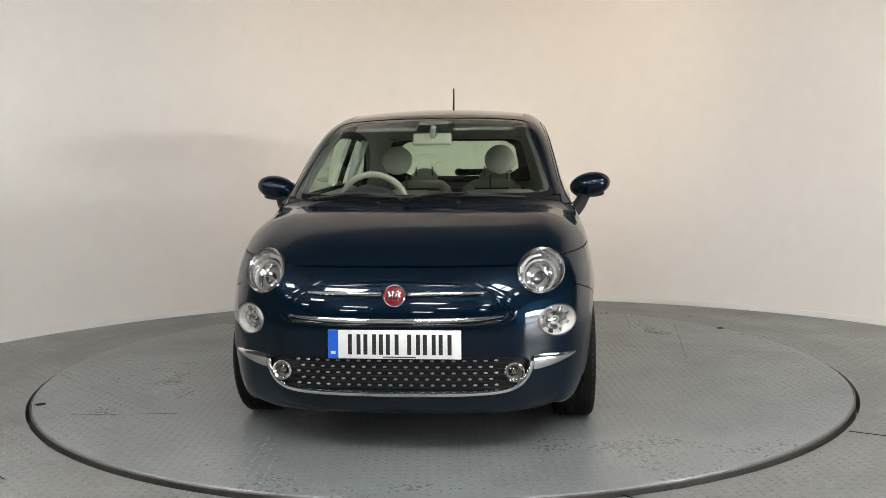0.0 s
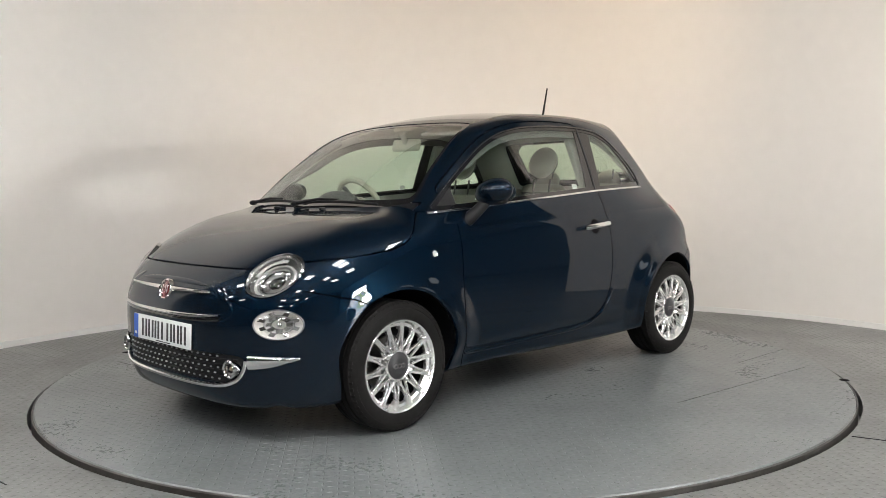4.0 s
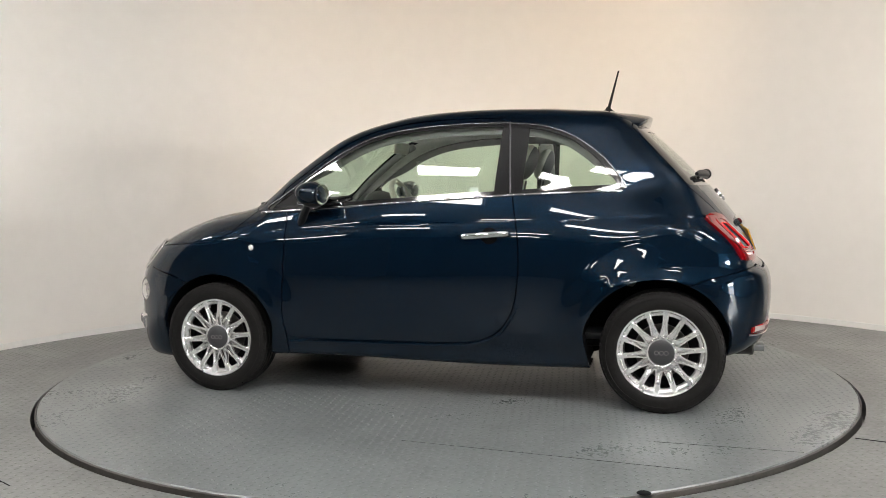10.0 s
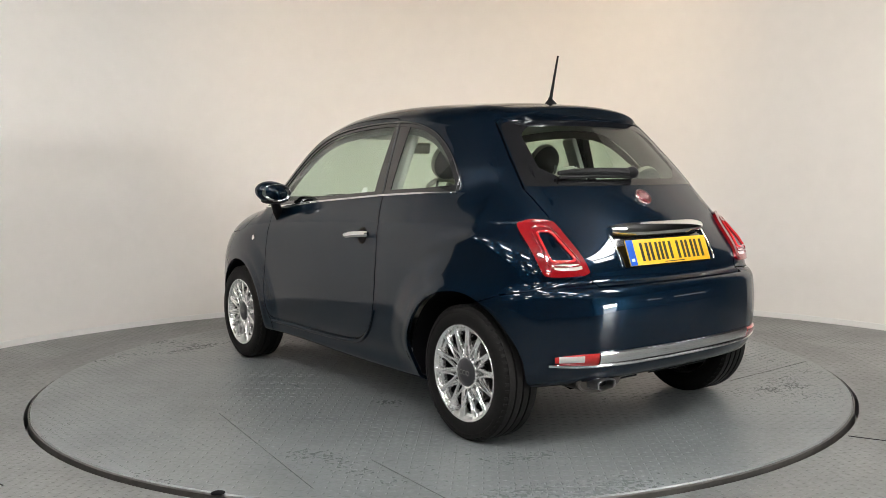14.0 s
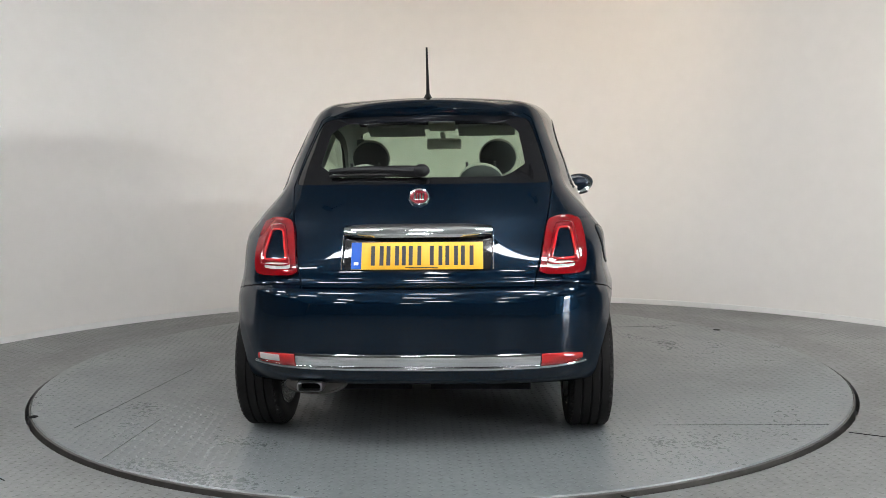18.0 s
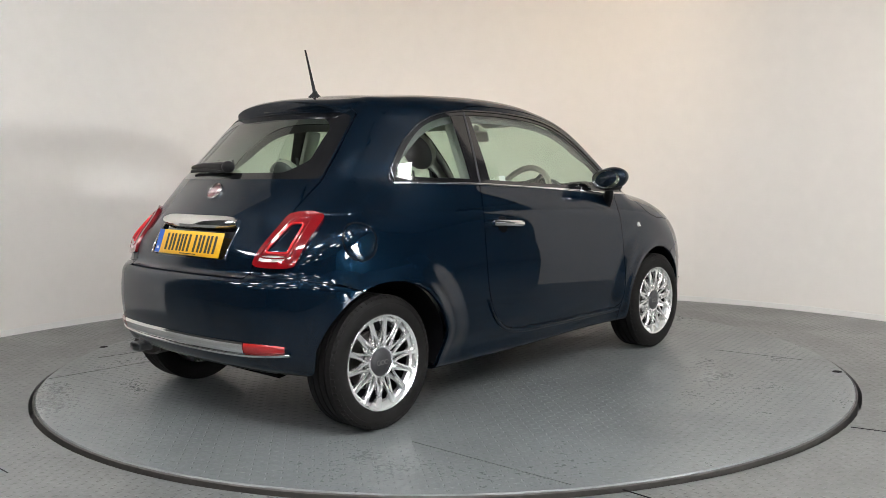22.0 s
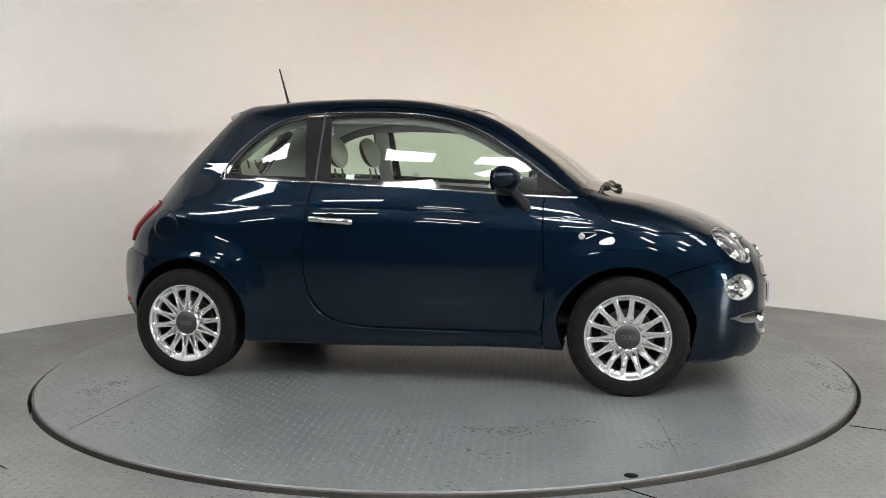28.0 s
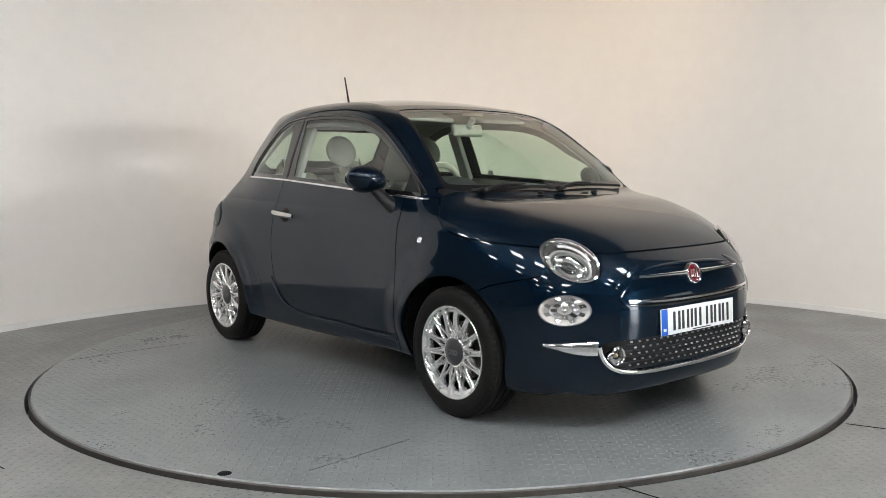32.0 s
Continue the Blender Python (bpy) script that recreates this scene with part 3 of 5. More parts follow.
def half_width(x, z):
    w = step(0.78 + 0.07 * step(-0.8, -1.25, x), 1.12, z)
    low = step(0.60, 0.74, z)
    y = SIDE(z) * ((PLAN_LOW(x) * (1 - low) + PLAN_MID(x) * low) * (1 - w) + PLAN_HIGH(x) * w)
    y = y - 0.044 * step(1.08, 1.40, z) * step(-0.50, -1.05, x)
    for hx, r0 in (ARCH_F, ARCH_R):
        # a broad swell round the opening, and the narrow lip at its edge
        r = np.hypot(x - hx, z - HUB_Z) - arch_radius(z, r0)
        rise = 0.018 * step(0.185, 0.045, r) + 0.011 * step(0.064, 0.004, r)
        y = y + rise * step(0.15, 0.4, z) * (1 - step(0.66, 0.92, z) * 0.6)
    # the waist line: a fold that faces up above it and starts afresh below it
    c = crease_z(x)
    fold = np.where(z > c, -0.0042 * np.exp(-np.abs(z - c) / 0.030), 0.0048 * np.exp(-np.abs(z - c) / 0.16) - 0.0090 * np.exp(-np.abs(z - c) / 0.055))
    y = y + fold * step(1.20, 0.95, x) * step(-1.52, -1.30, x)
    return y - 0.010 * np.exp(-((z - 0.27) / 0.05) ** 2) * step(0.85, 0.7, x) * step(-0.85, -0.7, x)


def body_field(P):
    """Below zero inside the body."""
    x, y, z = P[:, 0], np.abs(P[:, 1]), P[:, 2]
    xs = x + 0.22 * y * y * step(0.1, 0.7, x) - (0.16 + 0.18 * step(0.72, 0.90, z)) * y * y * step(-0.75, -1.15, x)
    crown = 0.036 * (y / 0.55) ** 2 * step(0.6, 0.2, x) * step(-1.15, -0.8, x)
    top = (z - ROOF(xs) + crown) / np.sqrt(1 + ROOF.slope(xs) ** 2)
    hx = x + 0.10 * y * y * step(0.9, 1.4, x)
    hood = (z - HOOD(hx) + 0.018 * (y / 0.66) ** 3.4 * step(0.7, 1.2, x)) / np.sqrt(1 + HOOD.slope(hx) ** 2)
    up = smin(top, hood, 0.05)
    e = 1e-3
    side = y - half_width(x, z)
    sy = (half_width(x + e, z) - half_width(x - e, z)) / (2 * e)
    sz = (half_width(x, z + e) - half_width(x, z - e)) / (2 * e)
    side = side / np.sqrt(1 + sy ** 2 + sz ** 2)
    nose = (x - NOSE(z) - NOSE_PLAN(y)) / np.sqrt(1 + NOSE.slope(z) ** 2 + NOSE_PLAN.slope(y) ** 2)
    tail = (TAIL(z) + TAIL_PLAN(y) - x) / np.sqrt(1 + TAIL.slope(z) ** 2 + TAIL_PLAN.slope(y) ** 2)
    ks = 0.088 + 0.062 * step(0.75, 1.15, x) + 0.07 * step(-0.95, -1.25, x) * step(1.10, 0.90, z)
    h = np.maximum(ks - np.abs(up - side), 0) / ks
    f = np.maximum(up, side) + h * h * ks * 0.25
    f = smax(f, nose, 0.095)
    f = smax(f, tail + 0.016 * step(0.60, 0.70, z), 0.06)
    # the rear bumper stands proud, with a rounded shelf under lamps and tailgate
    shelf = smax(smax(tail, z - 0.678 + 0.05 * step(-1.50, -1.30, x), 0.055), smax(side - 0.004, x + 1.33, 0.04), 0.06)
    f = smin(f, shelf, 0.012)
    return smax(f, BOTTOM(x) - z, 0.03)


def gradient(P, e=2e-3):
    g = np.zeros_like(P)
    for k in range(3):
        d = np.zeros(3)
        d[k] = e
        g[:, k] = body_field(P + d) - body_field(P - d)
    return g / np.maximum(np.linalg.norm(g, axis=1, keepdims=True), 1e-9)


def root(A, B, field=None, n=34):
    """Where the way from A (inside) to B (outside) leaves the body."""
    field = field or body_field
    lo, hi = np.zeros(len(A)), np.ones(len(A))
    for _ in range(n):
        mid = (lo + hi) / 2
        out = field(A + (B - A) * mid[:, None]) > 0
        hi, lo = np.where(out, mid, hi), np.where(out, lo, mid)
    return A + (B - A) * hi[:, None]


def on_front(y, z, off=0.0):
    y, z = np.broadcast_arrays(np.asarray(y, float), np.asarray(z, float))
    A = np.stack([np.full(y.shape, 1.0), y, z], -1).reshape(-1, 3)
    P = root(A, A + np.array([1.2, 0, 0]))
    return P + gradient(P) * off


def on_rear(y, z, off=0.0):
    y, z = np.broadcast_arrays(np.asarray(y, float), np.asarray(z, float))
    A = np.stack([np.full(y.shape, -0.7), y, z], -1).reshape(-1, 3)
    P = root(A, A + np.array([-1.4, 0, 0]))
    return P + gradient(P) * off


def on_side(x, z, off=0.0, sign=1):
    x, z = np.broadcast_arrays(np.asarray(x, float), np.asarray(z, float))
    A = np.stack([x, np.full(x.shape, 0.05), z], -1).reshape(-1, 3)
    P = root(A, A + np.array([0, 1.2, 0]))
    P = P + gradient(P) * off
    P[:, 1] *= sign
    return P


def on_top(x, y, off=0.0):
    x, y = np.broadcast_arrays(np.asarray(x, float), np.asarray(y, float))
    A = np.stack([x, y, np.full(x.shape, 0.5)], -1).reshape(-1, 3)
    P = root(A, A + np.array([0, 0, 1.5]))
    return P + gradient(P) * off


def skin():
    """The left half of the skin: grids on a box, cast outwards."""
    nx, ny = 380, 48
    V, F = [], []

    def patch(U, W, fn):
        o = sum(len(q) for q in V)
        uu, ww = np.meshgrid(U, W, indexing="ij")
        V.append(fn(uu.ravel(), ww.ravel()))
        a, b = len(U), len(W)
        for i in range(a - 1):
            for j in range(b - 1):
                p = o + i * b + j
                F.append((p, p + b, p + b + 1, p + 1))

    X, Y, Z = np.linspace(-1, 1, nx), np.linspace(0, 1, ny), np.concatenate([np.linspace(-1, 0.14, 46)[:-1], np.linspace(0.14, 0.52, 46)[:-1], np.linspace(0.52, 1, 28)])
    patch(X, Z, lambda u, w: np.stack([u, np.ones_like(u), w], -1))
    patch(X, Y, lambda u, w: np.stack([u, w, np.ones_like(u)], -1))
    patch(Y, Z, lambda u, w: np.stack([np.ones_like(u), u, w], -1))
    patch(Y, Z, lambda u, w: np.stack([-np.ones_like(u), u, w], -1))
    C = np.concatenate(V)
    A = np.stack([C[:, 0] * 1.35, C[:, 1] * 0.25, 0.62 + C[:, 2] * 0.28], -1)
    A[:, 2] += np.where(C[:, 2] > 0, 0.25 * C[:, 2] * step(0.8, 0.3, np.abs(C[:, 0])), 0)
    Bx = np.stack([C[:, 0] * 1.98, C[:, 1] * 0.98, np.where(C[:, 2] > 0, 0.62 + C[:, 2] * 1.05, 0.62 + C[:, 2] * 0.60)], -1)
    P = root(A, Bx)
    key = np.round(C, 6)
    _, idx, inv = np.unique(key, axis=0, return_index=True, return_inverse=True)
    inv = np.asarray(inv).reshape(-1)
    P = P[idx]
    Fq = inv[np.array(F)]
    T = np.concatenate([Fq[:, [0, 1, 2]], Fq[:, [0, 2, 3]]])
    N = gradient(P)
    fn = np.cross(P[T[:, 1]] - P[T[:, 0]], P[T[:, 2]] - P[T[:, 0]])
    flip = (fn * N[T].mean(1)).sum(1) < 0
    T[flip] = T[flip][:, ::-1]
    N[np.abs(P[:, 1]) < 1e-6, 1] = 0
    area = np.linalg.norm(fn, axis=1)
    return P, N, T[area > 1e-9]


def cut(V, N, T, s):
    """Splits a triangle mesh where the values s at its points change sign. Returns points, normals, kept (s > 0) and rest."""
    s = np.where(np.abs(s) < 1e-7, 1e-7, s)
    pos = s[T] > 0
    cnt = pos.sum(1)
    keep, rest, mix = T[cnt == 3], T[cnt == 0], T[(cnt == 1) | (cnt == 2)]
    if not len(mix):
        return V, N, keep, rest
    pm = s[mix] > 0
    one = pm.sum(1) == 1
    lone = np.where(one, pm.argmax(1), (~pm).argmax(1))
    r = np.arange(len(mix))
    a, b, c = mix[r, lone], mix[r, (lone + 1) % 3], mix[r, (lone + 2) % 3]
    E = np.concatenate([np.stack([a, b], 1), np.stack([a, c], 1)])
    Es = np.sort(E, axis=1)
    uq, inv = np.unique(Es, axis=0, return_inverse=True)
    inv = np.asarray(inv).reshape(-1)
    w = s[uq[:, 0]] / (s[uq[:, 0]] - s[uq[:, 1]])
    w = np.clip(w, 0.001, 0.999)[:, None]
    nv = V[uq[:, 0]] * (1 - w) + V[uq[:, 1]] * w
    nn = N[uq[:, 0]] * (1 - w) + N[uq[:, 1]] * w
    nn /= np.maximum(np.linalg.norm(nn, axis=1, keepdims=True), 1e-9)
    o = len(V)
    ab, ac = o + inv[:len(mix)], o + inv[len(mix):]
    tip = np.stack([a, ab, ac], 1)
    base = np.concatenate([np.stack([ab, b, c], 1), np.stack([ab, c, ac], 1)])
    one2 = np.concatenate([one, one])
    keep = np.concatenate([keep, tip[one], base[~one2]])
    rest = np.concatenate([rest, tip[~one], base[one2]])
    return np.concatenate([V, nv]), np.concatenate([N, nn]), keep, rest


def poly_dist(px, pz, poly):
    """Signed distance to a closed outline: above zero inside."""
    P = np.asarray(poly, float)
    Q = np.roll(P, -1, axis=0)
    d = np.full(len(px), 1e9)
    inside = np.zeros(len(px), bool)
    for (ax, az), (bx, bz) in zip(P, Q):
        ex, ez = bx - ax, bz - az
        t = np.clip(((px - ax) * ex + (pz - az) * ez) / max(ex * ex + ez * ez, 1e-12), 0, 1)
        d = np.minimum(d, np.hypot(px - ax - t * ex, pz - az - t * ez))
        cond = (az > pz) != (bz > pz)
        with np.errstate(divide="ignore", invalid="ignore"):
            xi = ax + (pz - az) / (bz - az if bz != az else 1e-12) * ex
        inside ^= cond & (px < xi)
    return np.where(inside, d, -d)


def rounded(poly, k=2):
    """Corner-cutting for smooth outlines."""
    P = np.asarray(poly, float)
    for _ in range(k):
        Q = np.roll(P, -1, axis=0)
        P = np.stack([P * 0.75 + Q * 0.25, P * 0.25 + Q * 0.75], 1).reshape(-1, 2)
    return P


def rounded_path(pts, n):
    """An open path through points, evenly sampled and smoothed."""
    P = np.asarray(pts, float)
    d = np.concatenate([[0], np.cumsum(np.hypot(*np.diff(P, axis=0).T))])
    u = np.linspace(0, d[-1], n)
    Q = np.stack([np.interp(u, d, P[:, 0]), np.interp(u, d, P[:, 1])], -1)
    for _ in range(4):
        Q[1:-1] = (Q[:-2] + 2 * Q[1:-1] + Q[2:]) / 4
    return Q


def used(V, N, T):
    k = np.unique(T)
    m = np.zeros(len(V), int)
    m[k] = np.arange(len(k))
    return V[k], N[k], m[T]


def panel(name, V, N, T, mat, parent, mirror="", label="", depth=0.014, lift=0.0):
    """One sheet of the skin as a mesh with a turned-in edge. mirror: 'both' joins it with its twin, 'right' flips it."""
    V, N, T = used(V, N, T)
    V = V + N * lift
    E = np.concatenate([T[:, [0, 1]], T[:, [1, 2]], T[:, [2, 0]]])
    k = np.sort(E, axis=1)
    _, first, cnt = np.unique(k, axis=0, return_index=True, return_counts=True)
    B = E[first[cnt == 1]]
    mid = (V[B[:, 0]] + V[B[:, 1]]) / 2
    B = B[np.abs(mid[:, 1]) > 1e-4]
    if depth and len(B):
        bv = np.unique(B)
        m = {int(q): i for i, q in enumerate(bv)}
        o = len(V)
        top, low = V[bv], V[bv] - N[bv] * depth
        fn = np.zeros((len(bv), 3))
        F2 = []
        for a, b in B:
            ia, ib = m[int(a)], m[int(b)]
            q = np.cross(V[a] - V[b], -N[b])
            q /= max(np.linalg.norm(q), 1e-9)
            fn[ia] += q
            fn[ib] += q
            n0 = len(bv)
            F2 += [(o + ib, o + ia, o + n0 + ia), (o + ib, o + n0 + ia, o + n0 + ib)]
        fn /= np.maximum(np.linalg.norm(fn, axis=1, keepdims=True), 1e-9)
        V = np.concatenate([V, top, low])
        N = np.concatenate([N, fn, fn])
        T = np.concatenate([T, np.array(F2)])
    R = np.array([1, -1, 1])
    if mirror == "right":
        V, N, T = V * R, N * R, T[:, ::-1]
    elif mirror == "both":
        o = len(V)
        on = np.abs(V[:, 1]) < 1e-5
        m = np.where(on, np.arange(o), o + np.cumsum(~on) - 1)
        T2 = m[T][:, ::-1]
        V, N, T = np.concatenate([V, (V * R)[~on]]), np.concatenate([N, (N * R)[~on]]), np.concatenate([T, T2])
    return mesh_object(name, V, T, mat, parent, label, N)


# ---- the car ----
LOOP = [(0.905, 0.957), (0.80, 1.027), (0.70, 1.100), (0.595, 1.176), (0.449, 1.272), (0.305, 1.334), (0.161, 1.366), (0.018, 1.381), (-0.124, 1.389), (-0.266, 1.392),
        (-0.43, 1.389), (-0.57, 1.373), (-0.65, 1.351), (-0.72, 1.322), (-0.775, 1.287), (-0.83, 1.246), (-0.885, 1.196), (-0.935, 1.136), (-0.967, 1.092), (-0.984, 1.064), (-0.972, 1.051), (-0.70, 1.046), (-0.43, 1.036),
        (0.166, 1.001), (0.599, 0.972)]
DOOR_LINE = [(0.742, 0.955), (0.745, 0.80), (0.752, 0.66), (0.756, 0.46), (0.748, 0.36), (0.735, 0.318), (0.70, 0.300), (0.311, 0.296), (-0.15, 0.300), (-0.27, 0.312), (-0.345, 0.342), (-0.412, 0.40),
             (-0.460, 0.50), (-0.479, 0.648), (-0.478, 0.788), (-0.462, 0.90), (-0.440, 1.02), (-0.425, 1.20), (-0.412, 1.36), (-0.404, 1.408), (-0.266, 1.418), (-0.124, 1.417), (0.018, 1.411),
             (0.161, 1.395), (0.32, 1.360), (0.470, 1.294), (0.615, 1.198), (0.74, 1.108), (0.80, 1.06), (0.79, 1.00)]
SCREEN = [(-0.5, 0.972), (0.30, 0.974), (0.55, 0.982), (0.632, 0.996), (0.640, 1.02), (0.605, 1.13), (0.560, 1.26), (0.522, 1.362), (0.49, 1.394), (0.40, 1.404), (0.2, 1.412), (-0.5, 1.415)]
BACKLIGHT = [(-0.5, 1.068), (0.35, 1.068), (0.52, 1.069), (0.541, 1.073), (0.536, 1.11), (0.505, 1.23), (0.475, 1.335), (0.445, 1.362), (0.30, 1.374), (-0.5, 1.380)]
TAIL_LAMP = [(0.474, 0.713), (0.590, 0.710), (0.650, 0.713), (0.660, 0.733), (0.667, 0.78), (0.668, 0.83), (0.660, 0.89), (0.648, 0.917), (0.612, 0.930), (0.570, 0.930), (0.532, 0.924), (0.516, 0.905), (0.500, 0.835), (0.484, 0.754)]
LAMP_CORE = [(0.535, 0.769), (0.612, 0.770), (0.620, 0.778), (0.618, 0.81), (0.610, 0.868), (0.602, 0.878), (0.566, 0.878), (0.557, 0.868), (0.545, 0.82), (0.530, 0.778)]
HEAD = Vector((1.632, 0.565, 0.712))
HEAD_AX = Vector((0.676, 0.454, 0.580)).normalized()
HEAD_LEAN, HEAD_LONG, HEAD_SHORT = 0.5686, 1.240, 0.858  # the lamp is an oval that leans outwards
DRL = Vector((1.671, 0.634, 0.520))
DRL_AX = Vector((0.71, 0.70, 0.07)).normalized()
FOG_Y, FOG_Z = 0.462, 0.333


def hood_line(x):
    return np.interp(x, [0.90, 0.954, 1.0, 1.05, 1.098, 1.186, 1.334, 1.48, 1.56, 1.60, 1.64, 1.68, 1.80], [0.985, 0.945, 0.900, 0.852, 0.822, 0.800, 0.785, 0.774, 0.766, 0.757, 0.745, 0.739, 0.737])


def axis_dist(V, c, d, squash=1.0):
    c, d = np.array(c), np.array(d)
    q = V - c
    a = q @ d
    r = q - a[:, None] * d
    r[:, 2] *= squash
    return np.where(np.abs(a) < 0.2, np.linalg.norm(r, axis=1), 1.0)


def facing(at, way):
    """The pose of a thing built along z, at a place, looking a way."""
    return Matrix.Translation(at) @ Vector(way).to_track_quat("Z", "Y").to_matrix().to_4x4()


def head_pose():
    return facing(HEAD, HEAD_AX) @ Matrix.Rotation(HEAD_LEAN, 4, "Z") @ Matrix.Diagonal((HEAD_LONG, HEAD_SHORT, 1.10, 1))


def oval_dist(V, M):
    """The distance from the axis of a pose, in the pose's own stretched units."""
    q = np.c_[V, np.ones(len(V))] @ np.array(M.inverted()).T
    return np.where(np.abs(q[:, 2]) < 0.18, np.hypot(q[:, 0], q[:, 1]), 1.0)


def flip_m():
    return Matrix.Diagonal((1, -1, 1, 1))


def mirrored(bm, side):
    if side < 0:
        bmesh.ops.transform(bm, matrix=flip_m(), verts=bm.verts)
        bmesh.ops.reverse_faces(bm, faces=bm.faces)
    return bm


def band(P, Nrm, width, lift, thick, across=None):
    """A flat strip laid on points of the skin; width may vary along it."""
    P, Nrm = np.asarray(P), np.asarray(Nrm)
    k = len(P)
    w = np.broadcast_to(np.asarray(width, float), (k,))
    tan = np.gradient(P, axis=0)
    tan /= np.maximum(np.linalg.norm(tan, axis=1, keepdims=True), 1e-9)
    acr = np.cross(Nrm, tan)
    acr /= np.maximum(np.linalg.norm(acr, axis=1, keepdims=True), 1e-9)
    bm = bmesh.new()
    rows = []
    prof = [(-0.5, -0.004), (-0.5, 0.35), (-0.38, 0.8), (-0.15, 1.0), (0.15, 1.0), (0.38, 0.8), (0.5, 0.35), (0.5, -0.004)]
    for i in range(k):
        rows.append([bm.verts.new(P[i] + acr[i] * w[i] * a + Nrm[i] * (lift + thick * max(b, -0.3))) for a, b in prof])
    for p, q in zip(rows, rows[1:]):
        for j in range(len(prof) - 1):
            bm.faces.new((p[j], p[j + 1], q[j + 1], q[j]))
    for r in (rows[0], rows[-1]):
        bm.faces.new(r)
    bmesh.ops.recalc_face_normals(bm, faces=bm.faces)
    return bm


def build_body(car):
    V, N, T = skin()
    y = lambda: V[:, 1]
    # wheel openings
    V, N, T, _ = cut(V, N, T, np.hypot(V[:, 0] - ARCH_F[0], V[:, 2] - HUB_Z) - arch_radius(V[:, 2], ARCH_F[1]))
    V, N, T, _ = cut(V, N, T, np.hypot(V[:, 0] - ARCH_R[0], V[:, 2] - HUB_Z) - arch_radius(V[:, 2], ARCH_R[1]))
    # glass openings
    loop = rounded(LOOP, 1)
    V, N, side_g, T = cut(V, N, T, np.where(y() > 0.42, poly_dist(V[:, 0], V[:, 2], loop), -1))
    V, N, screen_g, T = cut(V, N, T, np.where(V[:, 0] > 0.15, poly_dist(y(), V[:, 2], rounded(SCREEN, 1)), -1))
    V, N, back_g, T = cut(V, N, T, np.where(V[:, 0] < -0.9, poly_dist(y(), V[:, 2], rounded(BACKLIGHT, 1)), -1))
    roof_s = np.minimum(np.minimum(0.30 - 0.30 * y() ** 2 - V[:, 0], V[:, 0] + 0.52 + 0.12 * y() ** 2), 0.485 - y())
    V, N, roof_g, T = cut(V, N, T, np.where(V[:, 2] > 1.3, roof_s, -1))
    # the pale lining of the cabin; later the dark inner shell behind the joints
    Vt, Nt, up, _ = cut(V - N * 0.026, N, T, np.minimum(V[:, 2] - 0.80, np.minimum(1.0 - V[:, 0], V[:, 0] + 1.45)))
    panel("lining", Vt, Nt, up, TRIM, car, "both", "pale grey cabin lining", depth=0)
    # the lining's rim inside the tops of the side windows, its shade put into the colour
    Vr, Nr, _, rim = cut(V, N, side_g, poly_dist(V[:, 0], V[:, 2], loop) - 0.046 * step(1.06, 1.20, V[:, 2]))
    panel("header_lining", Vr - Nr * 0.034, Nr, rim, SHADED_TRIM, car, "both", "cabin lining over the side windows, greyed for shade", depth=0)
    # lamp openings
    V, N, T, _ = cut(V, N, T, oval_dist(V, head_pose()) - 0.1094)
    V, N, T, _ = cut(V, N, T, axis_dist(V, DRL, DRL_AX, 1.70) - 0.1095)
    panel("inner_shell", V - N * 0.017, N, T, GAP, car, "both", "dark inner shell", depth=0)
    V, N, tail_g, T = cut(V, N, T, np.where(V[:, 0] < -1.2, poly_dist(y(), V[:, 2], rounded(TAIL_LAMP, 1)), -1))
    grille = rounded([(-0.2, 0.268), (0.40, 0.268), (0.46, 0.282), (0.515, 0.325), (0.525, 0.37), (0.50, 0.392), (0.40, 0.396), (-0.2, 0.396)], 1)
    V, N, grille_g, T = cut(V, N, T, np.where(V[:, 0] > 1.5, poly_dist(y(), V[:, 2], grille), -1))
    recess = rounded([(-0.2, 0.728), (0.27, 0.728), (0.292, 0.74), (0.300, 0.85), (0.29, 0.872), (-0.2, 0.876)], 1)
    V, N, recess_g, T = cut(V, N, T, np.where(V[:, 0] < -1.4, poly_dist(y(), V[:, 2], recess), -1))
    g = 0.0030

    def split(T, fn):
        nonlocal V, N
        V, N, keep, rest = cut(V, N, T, fn(V) - g)
        V, N, rest, _ = cut(V, N, rest, -(fn(V) + g))
        return keep, rest

    hood, T = split(T, lambda V: np.minimum(np.where(V[:, 0] > 0.9, V[:, 2] - hood_line(V[:, 0]), -1), V[:, 0] + 0.30 * V[:, 1] ** 2 - 1.080))
    cowl, T = split(T, lambda V: np.minimum(np.minimum(V[:, 0] - 0.78, np.minimum(0.668 - V[:, 1], V[:, 1] - 0.2)), np.minimum(V[:, 2] - 0.93, 1.0 - V[:, 2])))
    door, T = split(T, lambda V: np.where(V[:, 1] > 0.40, poly_dist(V[:, 0], V[:, 2], rounded(DOOR_LINE, 1)), -1))
    bump, T = split(T, lambda V: np.minimum(np.interp(V[:, 0], [1.15, 1.38, 1.585, 1.60, 2.0], [0.50, 0.605, 0.655, 0.95, 0.95]) - V[:, 2], V[:, 0] - 1.16))
    gate, T = split(T, lambda V: np.minimum(np.minimum(np.interp(V[:, 2], [0.66, 0.72, 0.92, 1.06, 1.2, 1.36, 1.45], [0.458, 0.470, 0.522, 0.551, 0.522, 0.476, 0.45]) - V[:, 1], V[:, 2] - 0.668), -1.0 - V[:, 0]))
